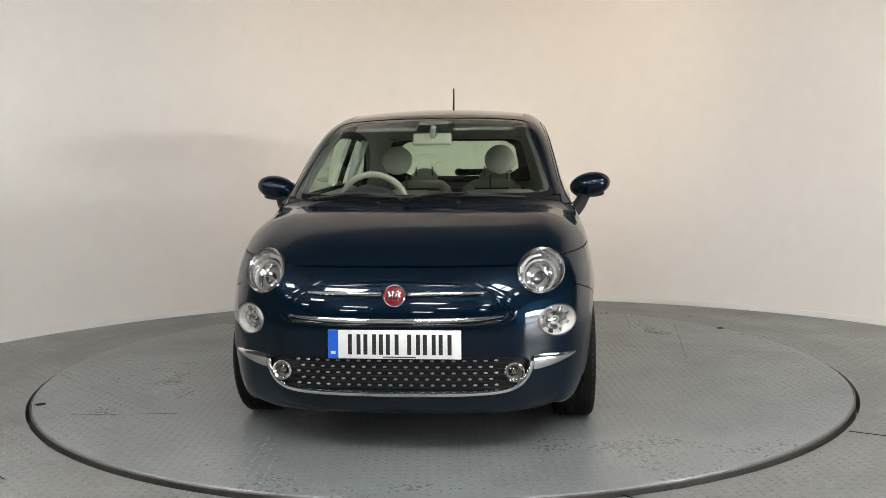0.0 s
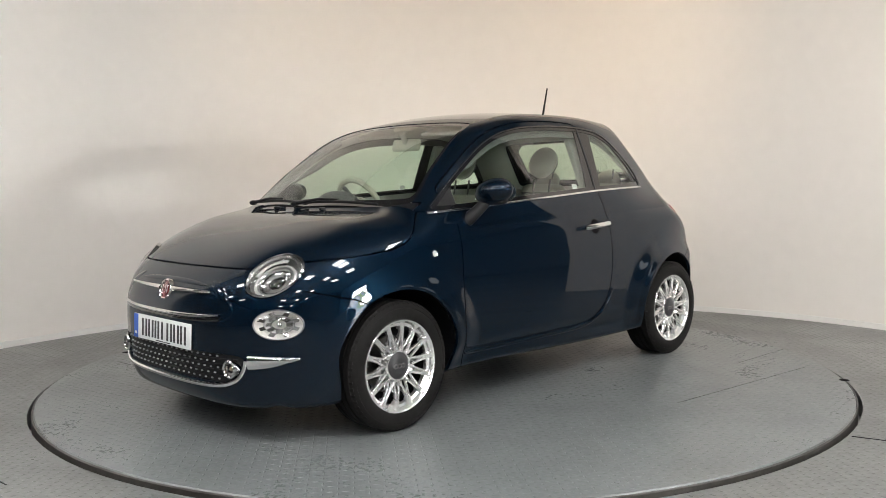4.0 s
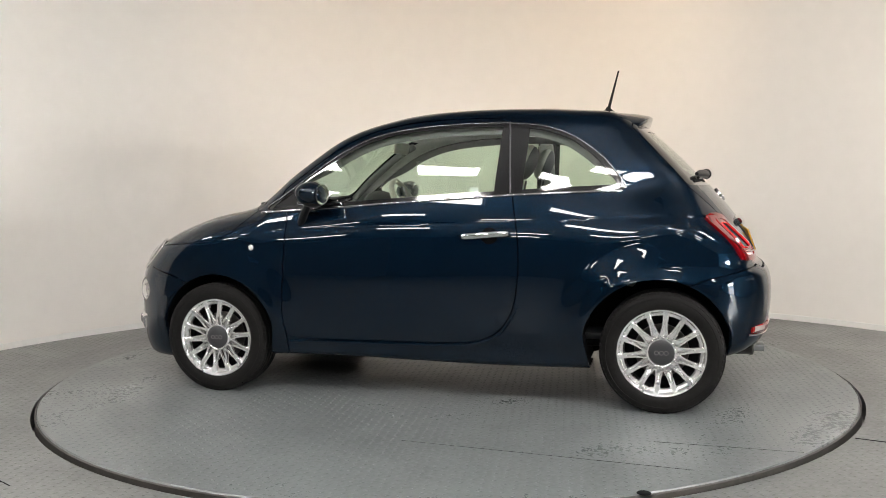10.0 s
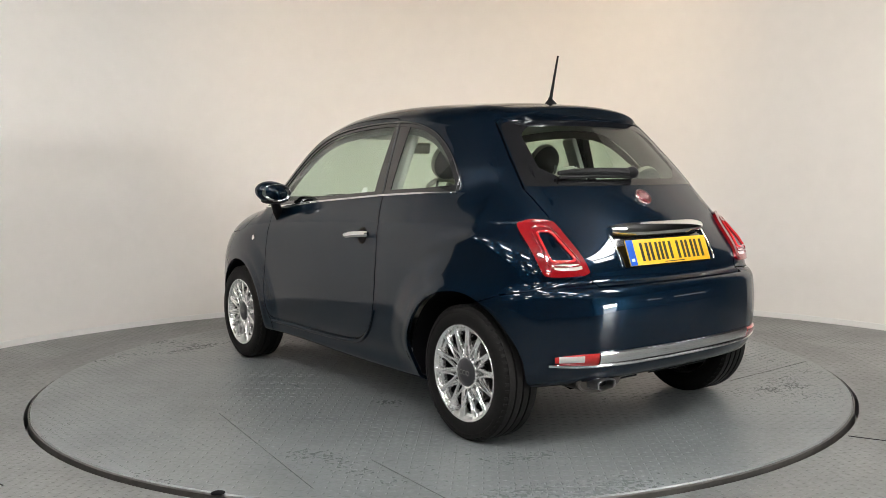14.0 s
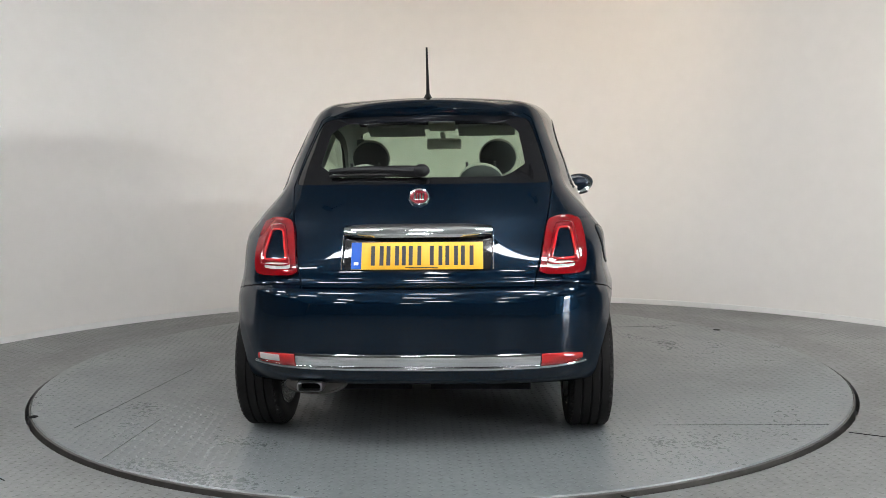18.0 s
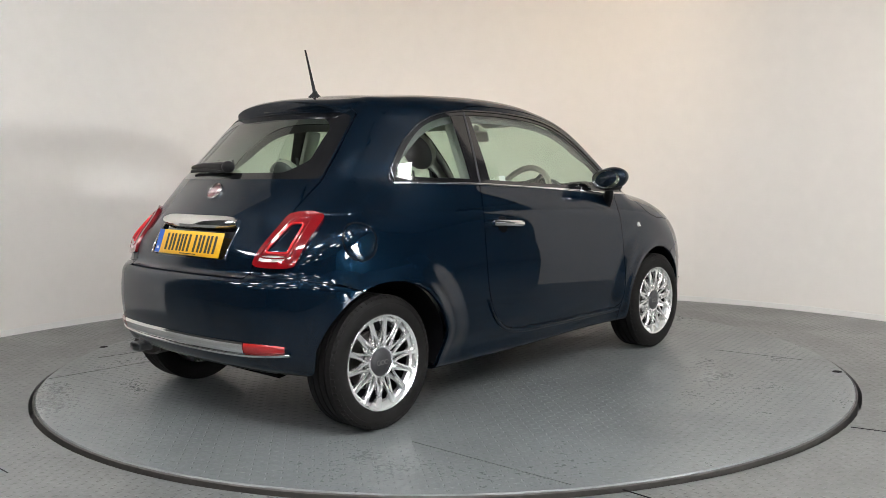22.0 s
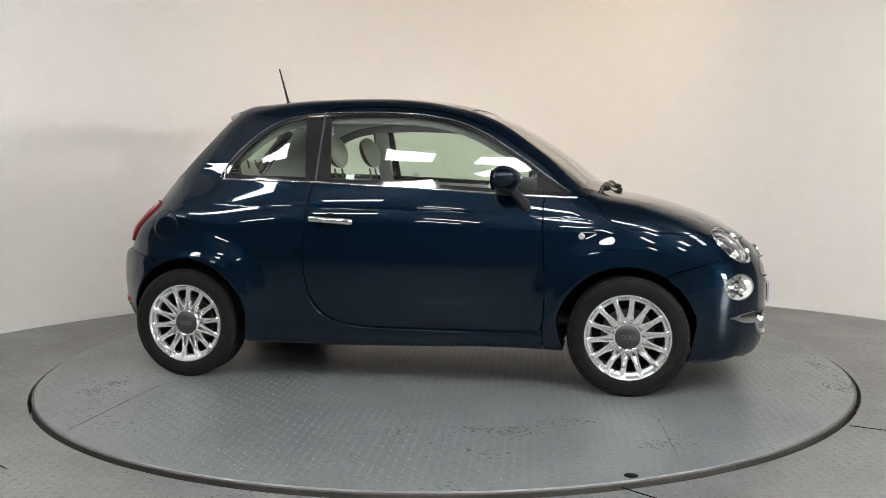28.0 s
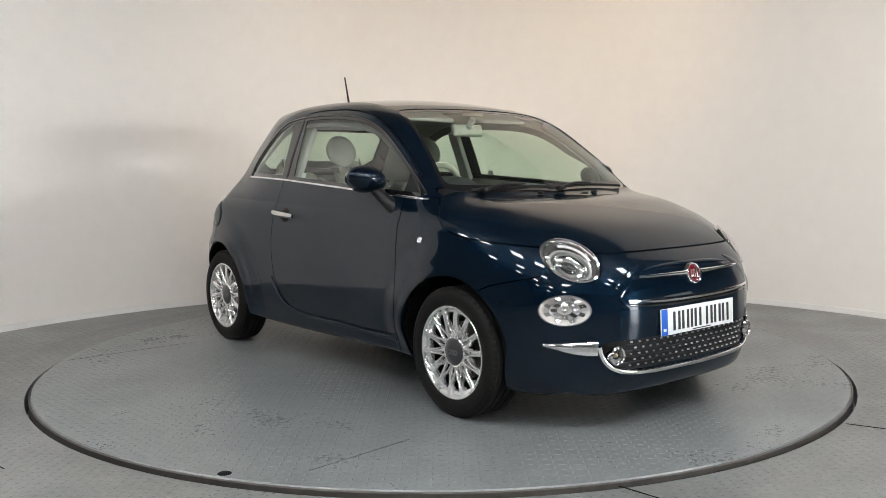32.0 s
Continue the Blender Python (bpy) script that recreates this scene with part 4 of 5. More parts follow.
    rear, T = split(T, lambda V: np.minimum(np.interp(V[:, 0], [-1.8, -1.62, -1.36, -1.2], [0.692, 0.690, 0.638, 0.58]) - V[:, 2], -1.2 - V[:, 0]))
    wing, T = split(T, lambda V: np.minimum(V[:, 0] - 0.742, 0.958 - V[:, 2]))
    panel("bonnet", V, N, hood, PAINT, car, "both", "dark blue metallic bonnet")
    for m in ("", "right"):
        panel("cowl", V, N, cowl, BLACK, car, m, "black plastic cowl corner under the windscreen")
    panel("front_bumper", V, N, bump, PAINT, car, "both", "dark blue front bumper")
    panel("rear_bumper", V, N, rear, PAINT, car, "both", "dark blue rear bumper")
    panel("tailgate", V, N, gate, PAINT, car, "both", "dark blue tailgate")
    panel("body_shell", V, N, T, PAINT, car, "both", "dark blue roof frame and rear wings")
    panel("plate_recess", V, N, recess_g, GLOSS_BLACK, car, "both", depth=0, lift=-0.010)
    panel("grille_back", V, N, grille_g, BLACK, car, "both", "black lower grille", depth=0, lift=-0.012)
    panel("roof_panel", V, N, roof_g, GLOSS_BLACK, car, "both", "dark glass roof panel", depth=0.008, lift=-0.001)
    doors = []
    for s, m in ((1, ""), (-1, "right")):
        panel("front_wing", V, N, wing, PAINT, car, m)
        doors.append(panel("door", V, N, door, PAINT, car, m, "dark blue door"))
    # glass with dark printed borders
    fV, fN, inner, ring = cut(V, N, screen_g, poly_dist(V[:, 1], V[:, 2], rounded(SCREEN, 1)) - 0.015 - 0.03 * step(1.05, 0.99, V[:, 2]))
    panel("windscreen", fV, fN, inner, GLASS, car, "both", "clear windscreen", depth=0, lift=-0.004).visible_shadow = False
    panel("screen_border", fV, fN, ring, GLOSS_BLACK, car, "both", depth=0, lift=-0.003)
    d = poly_dist(V[:, 1], V[:, 2], rounded(BACKLIGHT, 1))
    fV, fN, inner, ring = cut(V, N, back_g, d - 0.030 - 0.075 * step(0.33, 0.50, V[:, 1]))
    panel("rear_window", fV, fN, inner, REAR_GLASS, car, "both", "dark tinted rear window", depth=0, lift=-0.004).visible_shadow = False
    panel("rear_border", fV, fN, ring, GLOSS_BLACK, car, "both", depth=0, lift=-0.003)
    # side windows: front pane, black post, rear pane, seal all round
    ins = lambda V: poly_dist(V[:, 0], V[:, 2], loop) - 0.020 - 0.008 * step(-0.7, -0.95, V[:, 0])
    gV, gN, pane, seal = cut(V, N, side_g, ins(V))
    gV, gN, front, rest = cut(gV, gN, pane, gV[:, 0] + 0.345 + 0.09 * (gV[:, 2] - 1.04))
    gV, gN, post, quarter = cut(gV, gN, rest, gV[:, 0] + 0.485 + 0.08 * (gV[:, 2] - 1.04))
    gV, gN, front, tri = cut(gV, gN, front, 0.705 - gV[:, 0])
    for k, (s, m) in enumerate(((1, ""), (-1, "right"))):
        panel("window_seal", gV, gN, seal, GLOSS_BLACK, car, m, depth=0.006, lift=-0.002)
        panel("window_pane", gV, gN, front, GLASS, doors[k], m, "tinted side window", depth=0, lift=-0.006).visible_shadow = False
        panel("door_post", gV, gN, post, GLOSS_BLACK, car, m, "gloss black door post", depth=0.004, lift=-0.004)
        panel("quarter_window", gV, gN, quarter, GLASS, car, m, "tinted quarter window", depth=0, lift=-0.006).visible_shadow = False
        panel("mirror_triangle", gV, gN, tri, BLACK, doors[k], m, depth=0.004, lift=-0.004)
        tail_lamp(car, V, N, tail_g, m)
    return doors


def tail_lamp(car, V, N, T, m):
    """Red surround, body-coloured island, pale reversing strip."""
    lamp = rounded(TAIL_LAMP, 1)
    d = poly_dist(V[:, 1], V[:, 2], lamp)
    core = rounded(LAMP_CORE, 1)
    strip = rounded([(0.508, 0.733), (0.612, 0.735), (0.620, 0.746), (0.614, 0.758), (0.518, 0.757), (0.504, 0.748)], 1)
    s = np.maximum(poly_dist(V[:, 1], V[:, 2], core), poly_dist(V[:, 1], V[:, 2], strip))
    tV, tN, rest, red = cut(V, N, T, s)
    # the red body swells to its middle
    ob = panel("tail_lamp", tV, tN, red, RED, car, m, "glossy red tail lamp", depth=0.020, lift=0.014)
    tV2, tN2, isl, st = cut(tV, tN, rest, tV[:, 2] - 0.765)
    panel("island", tV2, tN2, isl, PAINT, ob, m, "body-coloured island", depth=0.0, lift=0.008)
    panel("reversing_lens", tV2, tN2, st, WHITE_LENS, ob, m, "pale reversing lens", depth=0.0, lift=0.010)
    q = rounded(LAMP_CORE, 2)
    mid = q.mean(0)
    for name, k, rad in (("inner_edge", 1.06, 0.0050), ("outer_edge", 1.42, 0.0035)):
        r = mid + (q - mid) * k
        P = on_rear(r[:, 0], np.clip(r[:, 1], 0.742, 0.93) if k < 1.2 else np.clip(r[:, 1], 0.728, 0.914), 0.0135)
        part(name, mirrored(tube(P, rad, 8, closed=True, up=(1, 0, 0)), -1 if m else 1), RED_BRIGHT if k < 1.2 else RED, ob)


def headlamp(car, side):
    M = head_pose()
    mk = lambda bm: mirrored(moved(bm, M), side)
    low = Matrix.Translation((-0.008, -0.013, 0))
    inner = lambda bm: mk(moved(bm, low))
    lamp = part("headlamp", mk(lathe([(0.095, -0.05), (0.0945, 0.002), (0.096, 0.009), (0.101, 0.012), (0.1065, 0.008), (0.1085, -0.004), (0.1085, -0.05)], 64, "Z")), SOFT_CHROME, car, "oval headlamp with a chrome rim")
    part("bowl", mk(lathe([(0.0955, -0.002), (0.090, -0.022), (0.070, -0.044), (0.001, -0.060)], 48, "Z")), REFLECTOR, lamp)
    part("light_ring", inner(lathe([(0.080, -0.026), (0.077, -0.012), (0.072, -0.009), (0.067, -0.012), (0.064, -0.034)], 48, "Z")), LAMP_RING, lamp, "grey light-guide ring")
    part("inner_ring", inner(lathe([(0.064, -0.030), (0.060, -0.018), (0.053, -0.024), (0.046, -0.044)], 44, "Z")), SOFT_CHROME, lamp)
    part("mask", inner(lathe([(0.052, -0.040), (0.042, -0.034), (0.030, -0.032)], 40, "Z")), LAMP_GREY, lamp)
    part("projector", inner(ball((0.031, 0.027, 0.020), (0.004, -0.002, -0.034), 28)), GLOSS_BLACK, lamp, "dark projector lens")
    # two bright wings of the reflector beside the projector
    for w0, w1 in ((150, 215), (325, 385)):
        part("reflector_wing", inner(tube([(0.041 * math.cos(radians(w)), 0.041 * math.sin(radians(w)), -0.026) for w in np.linspace(w0, w1, 9)], 0.0075, 8, (1.0, 0.55))), CHROME, lamp)
    part("eyelid", mk(tube([(0.079 * math.cos(radians(w)), 0.080 * math.sin(radians(w)), -0.012) for w in range(40, 141, 8)], 0.009, 8, (1.0, 0.5))), LAMP_RING, lamp, "ribbed pale brow")
    part("lens", mk(lathe([(0.001, 0.026), (0.03, 0.0238), (0.06, 0.0172), (0.08, 0.0088), (0.0945, 0.001)], 56, "Z")), CLEAR_LENS, lamp, "clear domed lens").visible_shadow = False
    return lamp


def day_lamp(car, side):
    M = facing(DRL, DRL_AX) @ Matrix.Diagonal((1.40, 0.82, 1.25, 1))
    # the local y axis of the pose stays upright
    mk = lambda bm: mirrored(moved(bm, M), side)
    lamp = part("running_lamp", mk(lathe([(0.072, -0.03), (0.072, 0.001), (0.0735, 0.003), (0.0755, 0.001), (0.077, -0.03)], 48, "Z")), LAMP_RING, car, "oval pale running lamp")
    part("bowl", mk(lathe([(0.0725, -0.002), (0.061, -0.014), (0.040, -0.020), (0.001, -0.024)], 48, "Z")), LAMP_BACK, lamp)
    part("inner_cup", mk(lathe([(0.047, -0.016), (0.044, -0.009), (0.040, -0.013), (0.022, -0.020)], 32, "Z")), LAMP_RING, lamp)
    part("bulb", mk(ball((0.009, 0.012, 0.008), (0, 0, -0.015), 16)), CHROME, lamp)
    # bright plates of the reflector, each tilted its own way
    rnd = random.Random(11)
    plates = []
    for k in range(16):
        w = 2 * math.pi * k / 16
        r = 0.056 if k % 2 else 0.034
        tilt = Euler((rnd.uniform(-0.3, 0.3), rnd.uniform(-0.3, 0.3), w)).to_matrix()
        plates.append(box((0.026, 0.019, 0.002), (r * math.cos(w), r * math.sin(w), -0.013), 0.0006, tilt, 1))
    part("facets", mk(joined(*plates)), SOFT_CHROME, lamp, "bright reflector facets")
    part("lens", mk(lathe([(0.001, 0.014), (0.03, 0.0115), (0.052, 0.006), (0.072, -0.001)], 44, "Z")), CLEAR_LENS, lamp, "clear lens").visible_shadow = False
    return lamp


def fog_lamp(car, side):
    c = on_front([FOG_Y], [FOG_Z])[0] + np.array([0.004, 0, 0])
    M = facing(c, Vector((1, 0.12, 0)))
    mk = lambda bm: mirrored(moved(bm, M), side)
    lamp = part("fog_lamp", mk(lathe([(0.029, -0.03), (0.029, 0.004), (0.034, 0.010), (0.040, 0.004), (0.041, -0.03)], 40, "Z")), SOFT_CHROME, car, "small fog lamp in a chrome ring")
    part("bowl", mk(lathe([(0.029, -0.002), (0.02, -0.016), (0.001, -0.022)], 32, "Z")), LAMP_GREY, lamp)
    part("bulb", mk(ball((0.011, 0.011, 0.010), (0, 0, -0.012), 14)), AMBER, lamp)
    part("lens", mk(lathe([(0.001, 0.009), (0.016, 0.007), (0.029, 0.0)], 32, "Z")), CLEAR_LENS, lamp).visible_shadow = False


def badge(car, at, way, r):
    M = facing(at, way)
    b = part("badge", moved(lathe([(r * 0.80, 0.002), (r * 0.84, 0.008), (r * 0.93, 0.010), (r, 0.004), (r, -0.012)], 44, "Z"), M), CHROME, car, "round red badge in a chrome ring")
    part("face", moved(lathe([(0.001, 0.005), (r * 0.5, 0.0045), (r * 0.81, 0.002)], 40, "Z"), M), BADGE_RED, b)
    # the letters of the mark stand as plain bars
    for k, w in ((-0.42, 0.16), (-0.15, 0.09), (0.10, 0.17), (0.40, 0.16)):
        part("mark", moved(box((r * w, r * 0.75, 0.003), (r * k, 0, 0.006), 0.0008), M @ Matrix.Rotation(0, 4, "Z")), CHROME, b)


def number_plate(car, at, way, face, name):
    M = facing(at, way)
    p = part("number_plate", moved(box((0.520, 0.111, 0.006), (0, 0, 0), 0.002), M), face, car, name)
    part("blue_band", moved(box((0.040, 0.109, 0.0012), (-0.239, 0, 0.0036), 0), M), PLATE_BLUE, p, smooth=False)
    part("band_mark", moved(box((0.018, 0.012, 0.001), (-0.239, -0.032, 0.0046), 0), M), PLATE_WHITE, p, smooth=False)
    x = -0.181
    for k in range(7):
        w = 0.050 if k != 2 else 0.016
        for off in ((0.008, w - 0.008) if k != 2 else (w / 2,)):
            part("bar", moved(box((0.0155, 0.079, 0.0012), (x + off, 0, 0.0036), 0), M), PLATE_INK, p, smooth=False)
        x += w + (0.011 if k != 3 else 0.033)
    part("maker_strip", moved(box((0.13, 0.004, 0.001), (0.02, -0.0485, 0.0036), 0), M), PLATE_INK, p, smooth=False)
    return p


def front_trim(car):
    # upper pair of bars beside the badge, and the long lower bar
    for s in (1, -1):
        ys = np.linspace(0.052, 0.345, 16)
        P = on_front(ys, 0.637 + 0.004 * (ys / 0.35) ** 2)
        w = 0.021 * (1 - 0.45 * (ys - 0.05) / 0.3)
        part("chrome_bar", mirrored(band(P, gradient(P), w, 0.003, 0.014), s), CHROME, car, "tapered chrome bar")
    ys = np.linspace(-0.418, 0.418, 41)
    P = on_front(ys, 0.540 + 0.014 * (np.abs(ys) / 0.42) ** 3)
    part("chrome_bar", band(P, gradient(P), 0.020 * (1 - 0.6 * (np.abs(ys) / 0.42) ** 4), 0.0, 0.014), CHROME, car, "long chrome bar")
    # black strip laid under the long bar to paint its shade
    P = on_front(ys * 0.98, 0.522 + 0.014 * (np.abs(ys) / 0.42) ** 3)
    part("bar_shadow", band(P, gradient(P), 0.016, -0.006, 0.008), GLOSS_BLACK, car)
    # folded edges over and under the badge
    for z0, yy, k in ((0.678, 0.30, 0.012),):
        ys2 = np.linspace(-yy, yy, 31)
        P = on_front(ys2, z0 - k * (np.abs(ys2) / yy) ** 2)
        part("crease", band(P, gradient(P), 0.030 * (1 - (np.abs(ys2) / yy) ** 4 * 0.9), -0.005, 0.0075), PAINT, car)
    # the ridge that runs from the headlamps round the ends of the bars
    for s in (1, -1):
        q = np.array([(0.30, 0.690), (0.345, 0.670), (0.395, 0.640), (0.440, 0.604), (0.458, 0.575), (0.448, 0.548), (0.41, 0.527)])
        u = np.linspace(0, 6, 37)
        ys3, zs3 = np.interp(u, range(7), q[:, 0]), np.interp(u, range(7), q[:, 1])
        for _ in range(12):
            ys3[1:-1] = (ys3[:-2] + 2 * ys3[1:-1] + ys3[2:]) / 4
            zs3[1:-1] = (zs3[:-2] + 2 * zs3[1:-1] + zs3[2:]) / 4
        P = on_front(ys3, zs3)
        part("ridge", mirrored(band(P, gradient(P), 0.052 * np.sin(np.linspace(0.08, math.pi - 0.08, 37)) ** 0.6, -0.0030, 0.0042), s), PAINT, car)
    c = on_front([0.0], [0.634])[0]
    badge(car, Vector(c) + Vector((0.004, 0, 0)), Vector((1, 0, 0.28)), 0.047)
    number_plate(car, Vector((on_front([0.26], [0.45])[0][0] + 0.012, 0, 0.450)), Vector((1, 0, 0.05)), PLATE_WHITE, "white number plate with black bars")
    part("plate_back", box((0.02, 0.50, 0.09), (on_front([0.26], [0.45])[0][0] - 0.002, 0, 0.45), 0.004), BLACK, car)
    # studs of the lower grille
    stud_bm = ball((0.004, 0.0085, 0.0042), n=8)
    me = bpy.data.meshes.new("stud")
    stud_bm.to_mesh(me)
    stud_bm.free()
    me.materials.append(DARK_CHROME)
    for r in range(5):
        z = 0.284 + r * 0.0245
        lim = 0.425 if r in (0, 4) else 0.41
        n = 19 if r % 2 else 20
        for i in range(n):
            yv = (i - (n - 1) / 2) * 0.0415
            if abs(yv) > lim:
                continue
            P = on_front([yv], [z], -0.009)[0]
            ob = new("stud", me)
            ob.parent = car
            ob.location = P
    for r in range(6):
        ys = np.linspace(-0.49, 0.49, 30)
        P = on_front(ys, np.full(30, 0.272 + r * 0.0245), -0.011)
        part("grille_rib", band(P, gradient(P), 0.006, 0.0, 0.004), BLACK, car)
    # chrome lip that frames the grille from below, and the side wedges
    path = [(0.527, 0.372), (0.522, 0.345), (0.508, 0.312), (0.482, 0.284), (0.44, 0.266), (0.38, 0.258), (0.25, 0.253), (0.0, 0.251)]
    pts = path + [(-a, b) for a, b in path[::-1][1:]]
    q = np.array(pts)
    u = np.linspace(0, len(q) - 1, 81)
    ys, zs = np.interp(u, range(len(q)), q[:, 0]), np.interp(u, range(len(q)), q[:, 1])
    for _ in range(3):
        ys[1:-1] = (ys[:-2] + 2 * ys[1:-1] + ys[2:]) / 4
        zs[1:-1] = (zs[:-2] + 2 * zs[1:-1] + zs[2:]) / 4
    P = on_front(ys, zs)
    part("chrome_lip", band(P, gradient(P), 0.020, 0.0, 0.012), CHROME, car, "chrome lip under the grille")
    for s in (1, -1):
        t = np.linspace(0, 1, 18)
        P = on_front(0.532 + 0.165 * t, 0.364 + 0.018 * t ** 2)
        part("chrome_wedge", mirrored(band(P, gradient(P), 0.056 * (1 - t ** 1.9 * 0.80), 0.0, 0.011), s), CHROME, car, "tapered chrome wedge")
    # washer jets and wipers
    for yv in (-0.19, 0.19):
        p = on_top([1.10], [yv])[0]
        part("washer_jet", box((0.03, 0.022, 0.014), (p[0], yv, p[2] + 0.005), 0.004), BLACK, car)
    for y0, y1, y2 in ((-0.10, 0.05, 0.50), (-0.55, -0.50, 0.02)):
        base = on_front([y1 if y1 > 0 else -0.50], [0.972])[0]
        blade = [on_front([v], [0.985 + 0.012 * math.sin(i / 9 * 3.1)])[0] + np.array([0.010, 0, 0.006]) for i, v in enumerate(np.linspace(y0, y2, 10))]
        part("wiper_blade", tube(blade, 0.006, 6, (0.7, 1.2)), BLACK, car)
        arm = [blade[5] + np.array([0.004, 0, 0.012]), blade[3] + np.array([0.012, 0, 0.014]), (blade[0] * 0.3 + blade[1] * 0.7) + np.array([0.03, 0, -0.002])]
        part("wiper_arm", tube(arm, [0.004, 0.007, 0.010], 8), BLACK, car)
        part("wiper_pivot", ball((0.022, 0.022, 0.014), tuple(arm[-1]), 14), BLACK, car)


def rear_trim(car):
    c = on_rear([0.0], [1.014])[0]
    badge(car, Vector(c) - Vector((0.003, 0, 0)), Vector((-1, 0, 0.80)), 0.043)
    xp = on_rear([0.0], [0.79])[0][0]
    number_plate(car, Vector((xp + 0.004, 0, 0.789)), Vector((-1, 0, 0.36)), PLATE_YELLOW, "yellow number plate with black bars")
    ys = np.linspace(-0.292, 0.292, 33)
    P = on_rear(ys, 0.882 - 0.004 * (np.abs(ys) / 0.292) ** 4)
    part("chrome_handle", band(P, gradient(P), 0.064 * (1 - 0.45 * (np.abs(ys) / 0.292) ** 8), 0.0, 0.024), CHROME, car, "chrome tailgate handle above the plate")
    for s in (1, -1):
        zs = np.linspace(0.735, 0.865, 12)
        P = on_rear(np.full(12, 0.300), zs)
        part("recess_edge", mirrored(band(P, gradient(P), 0.006, -0.002, 0.006), s), CHROME, car)
    # bumper strip with red reflectors
    ys = np.linspace(-0.478, 0.478, 49)
    P = on_rear(ys, np.full(49, 0.388))
    part("bumper_strip", band(P, gradient(P), 0.052, 0.0, 0.009), CHROME, car, "broad chrome strip across the rear bumper")
    ys = np.linspace(-0.66, 0.66, 61)
    P = on_rear(ys, 0.355 + 0.012 * (np.abs(ys) / 0.66) ** 4)
    part("strip_lip", band(P, gradient(P), 0.013, 0.0, 0.010), CHROME, car)
    for s in (1, -1):
        ys = np.linspace(0.483, 0.645, 14)
        P = on_rear(ys, 0.388 + 0.004 * (ys - 0.48))
        part("reflector", mirrored(band(P, gradient(P), 0.046 * (1 - 0.45 * ((ys - 0.48) / 0.165) ** 3), 0.0, 0.009), s), RED_DARK, car, "red bumper reflector")
        if s > 0:
            ys2 = ys[5:13]
            P = on_rear(ys2, 0.392 + 0.004 * (ys2 - 0.48))
            part("reversing_lens", band(P, gradient(P), 0.026, 0.007, 0.004), FROSTED, car)
    # rear wiper
    ys = np.linspace(-0.005, 0.385, 14)
    P = on_rear(ys, 1.100 + 0.016 * np.sin(np.linspace(0.4, 2.4, 14)))
    part("wiper_arm", tube(P + gradient(P) * 0.020, [0.020, 0.027, 0.026, 0.024, 0.022, 0.021, 0.020, 0.019, 0.018, 0.017, 0.016, 0.015, 0.013, 0.010], 10, (0.9, 0.9)), BLACK, car, "black rear wiper")
    P2 = on_rear(ys, 1.090 + 0.010 * np.sin(np.linspace(0.4, 2.4, 14)))
    part("wiper_blade", tube(P2 + gradient(P2) * 0.012, 0.008, 6), BLACK, car)
    part("wiper_pivot", ball((0.028, 0.036, 0.028), tuple(P[0] + gradient(P[:1])[0] * 0.026), 18), BLACK, car)
    # roof spoiler with its brake lamp
    bm = bmesh.new()
    rows = []
    for yv in np.linspace(-0.462, 0.462, 49):
        k = (yv / 0.462) ** 2
        x0, x1 = -0.93, -1.088 + 0.035 * k + 0.085 * k ** 4
        z0 = on_top([x0], [yv])[0][2]
        z1 = (1.436 - 0.048 * k) * (1 - k ** 4) + (on_top([x1], [yv])[0][2] + 0.001) * k ** 4
        xm = (x0 + x1) / 2
        zl = on_top([x1 + 0.03], [yv])[0][2] - 0.012
        prof = [(x0, z0 + 0.0004), (xm, (z0 + z1) / 2 + 0.0055), (x1 + 0.012, z1 + 0.002), (x1, z1 - 0.006), (x1 + 0.004, z1 - 0.020), (x1 + 0.03, min(zl, z1 - 0.03))]
        rows.append([bm.verts.new((a, yv, b)) for a, b in prof])
    for p, q in zip(rows, rows[1:]):
        for j in range(len(p) - 1):
            bm.faces.new((p[j], p[j + 1], q[j + 1], q[j]))
    for r in (rows[0], rows[-1]):
        bm.faces.new(r)
    bmesh.ops.recalc_face_normals(bm, faces=bm.faces)
    sp = part("roof_spoiler", bm, PAINT, car, "dark blue roof spoiler", sharp=50)
    part("brake_lamp", box((0.012, 0.26, 0.014), (-1.062, 0, 1.393), 0.004), RED_DEEP, sp, "dark red high brake lamp")
    # exhaust
    back = Euler((0, radians(-90), 0)).to_matrix().to_4x4()
    can = lathe([(0.001, 0.0), (0.034, 0.0), (0.0365, 0.006), (0.040, 0.007), (0.041, -0.002), (0.0385, -0.012), (0.0385, -0.24), (0.001, -0.25)], 40, "Z")
    exh = part("exhaust", moved(can, Matrix.Translation((-1.572, 0.415, 0.276)) @ back @ Matrix.Diagonal((1.08, 3.1, 1, 1))), DARK_STEEL, car, "flat oval steel silencer with a folded rim")
    tip = lathe([(0.0165, -0.05), (0.0165, 0.055), (0.0180, 0.060), (0.0200, 0.057), (0.0205, -0.01)], 40, "Z")
    for v in tip.verts:
        rr = math.hypot(v.co.x, v.co.y)
        k = ((v.co.x / rr) ** 4 + (v.co.y / rr) ** 4) ** -0.25
        v.co.x *= k
        v.co.y *= k
    at = Matrix.Translation((-1.574, 0.430, 0.274)) @ back @ Matrix.Diagonal((0.98, 2.55, 1, 1))
    part("pipe", moved(tip, at), DARK_CHROME, exh)
    part("mouth", moved(box((0.031, 0.031, 0.004), (0, 0, 0.012), 0), at), GAP, exh)
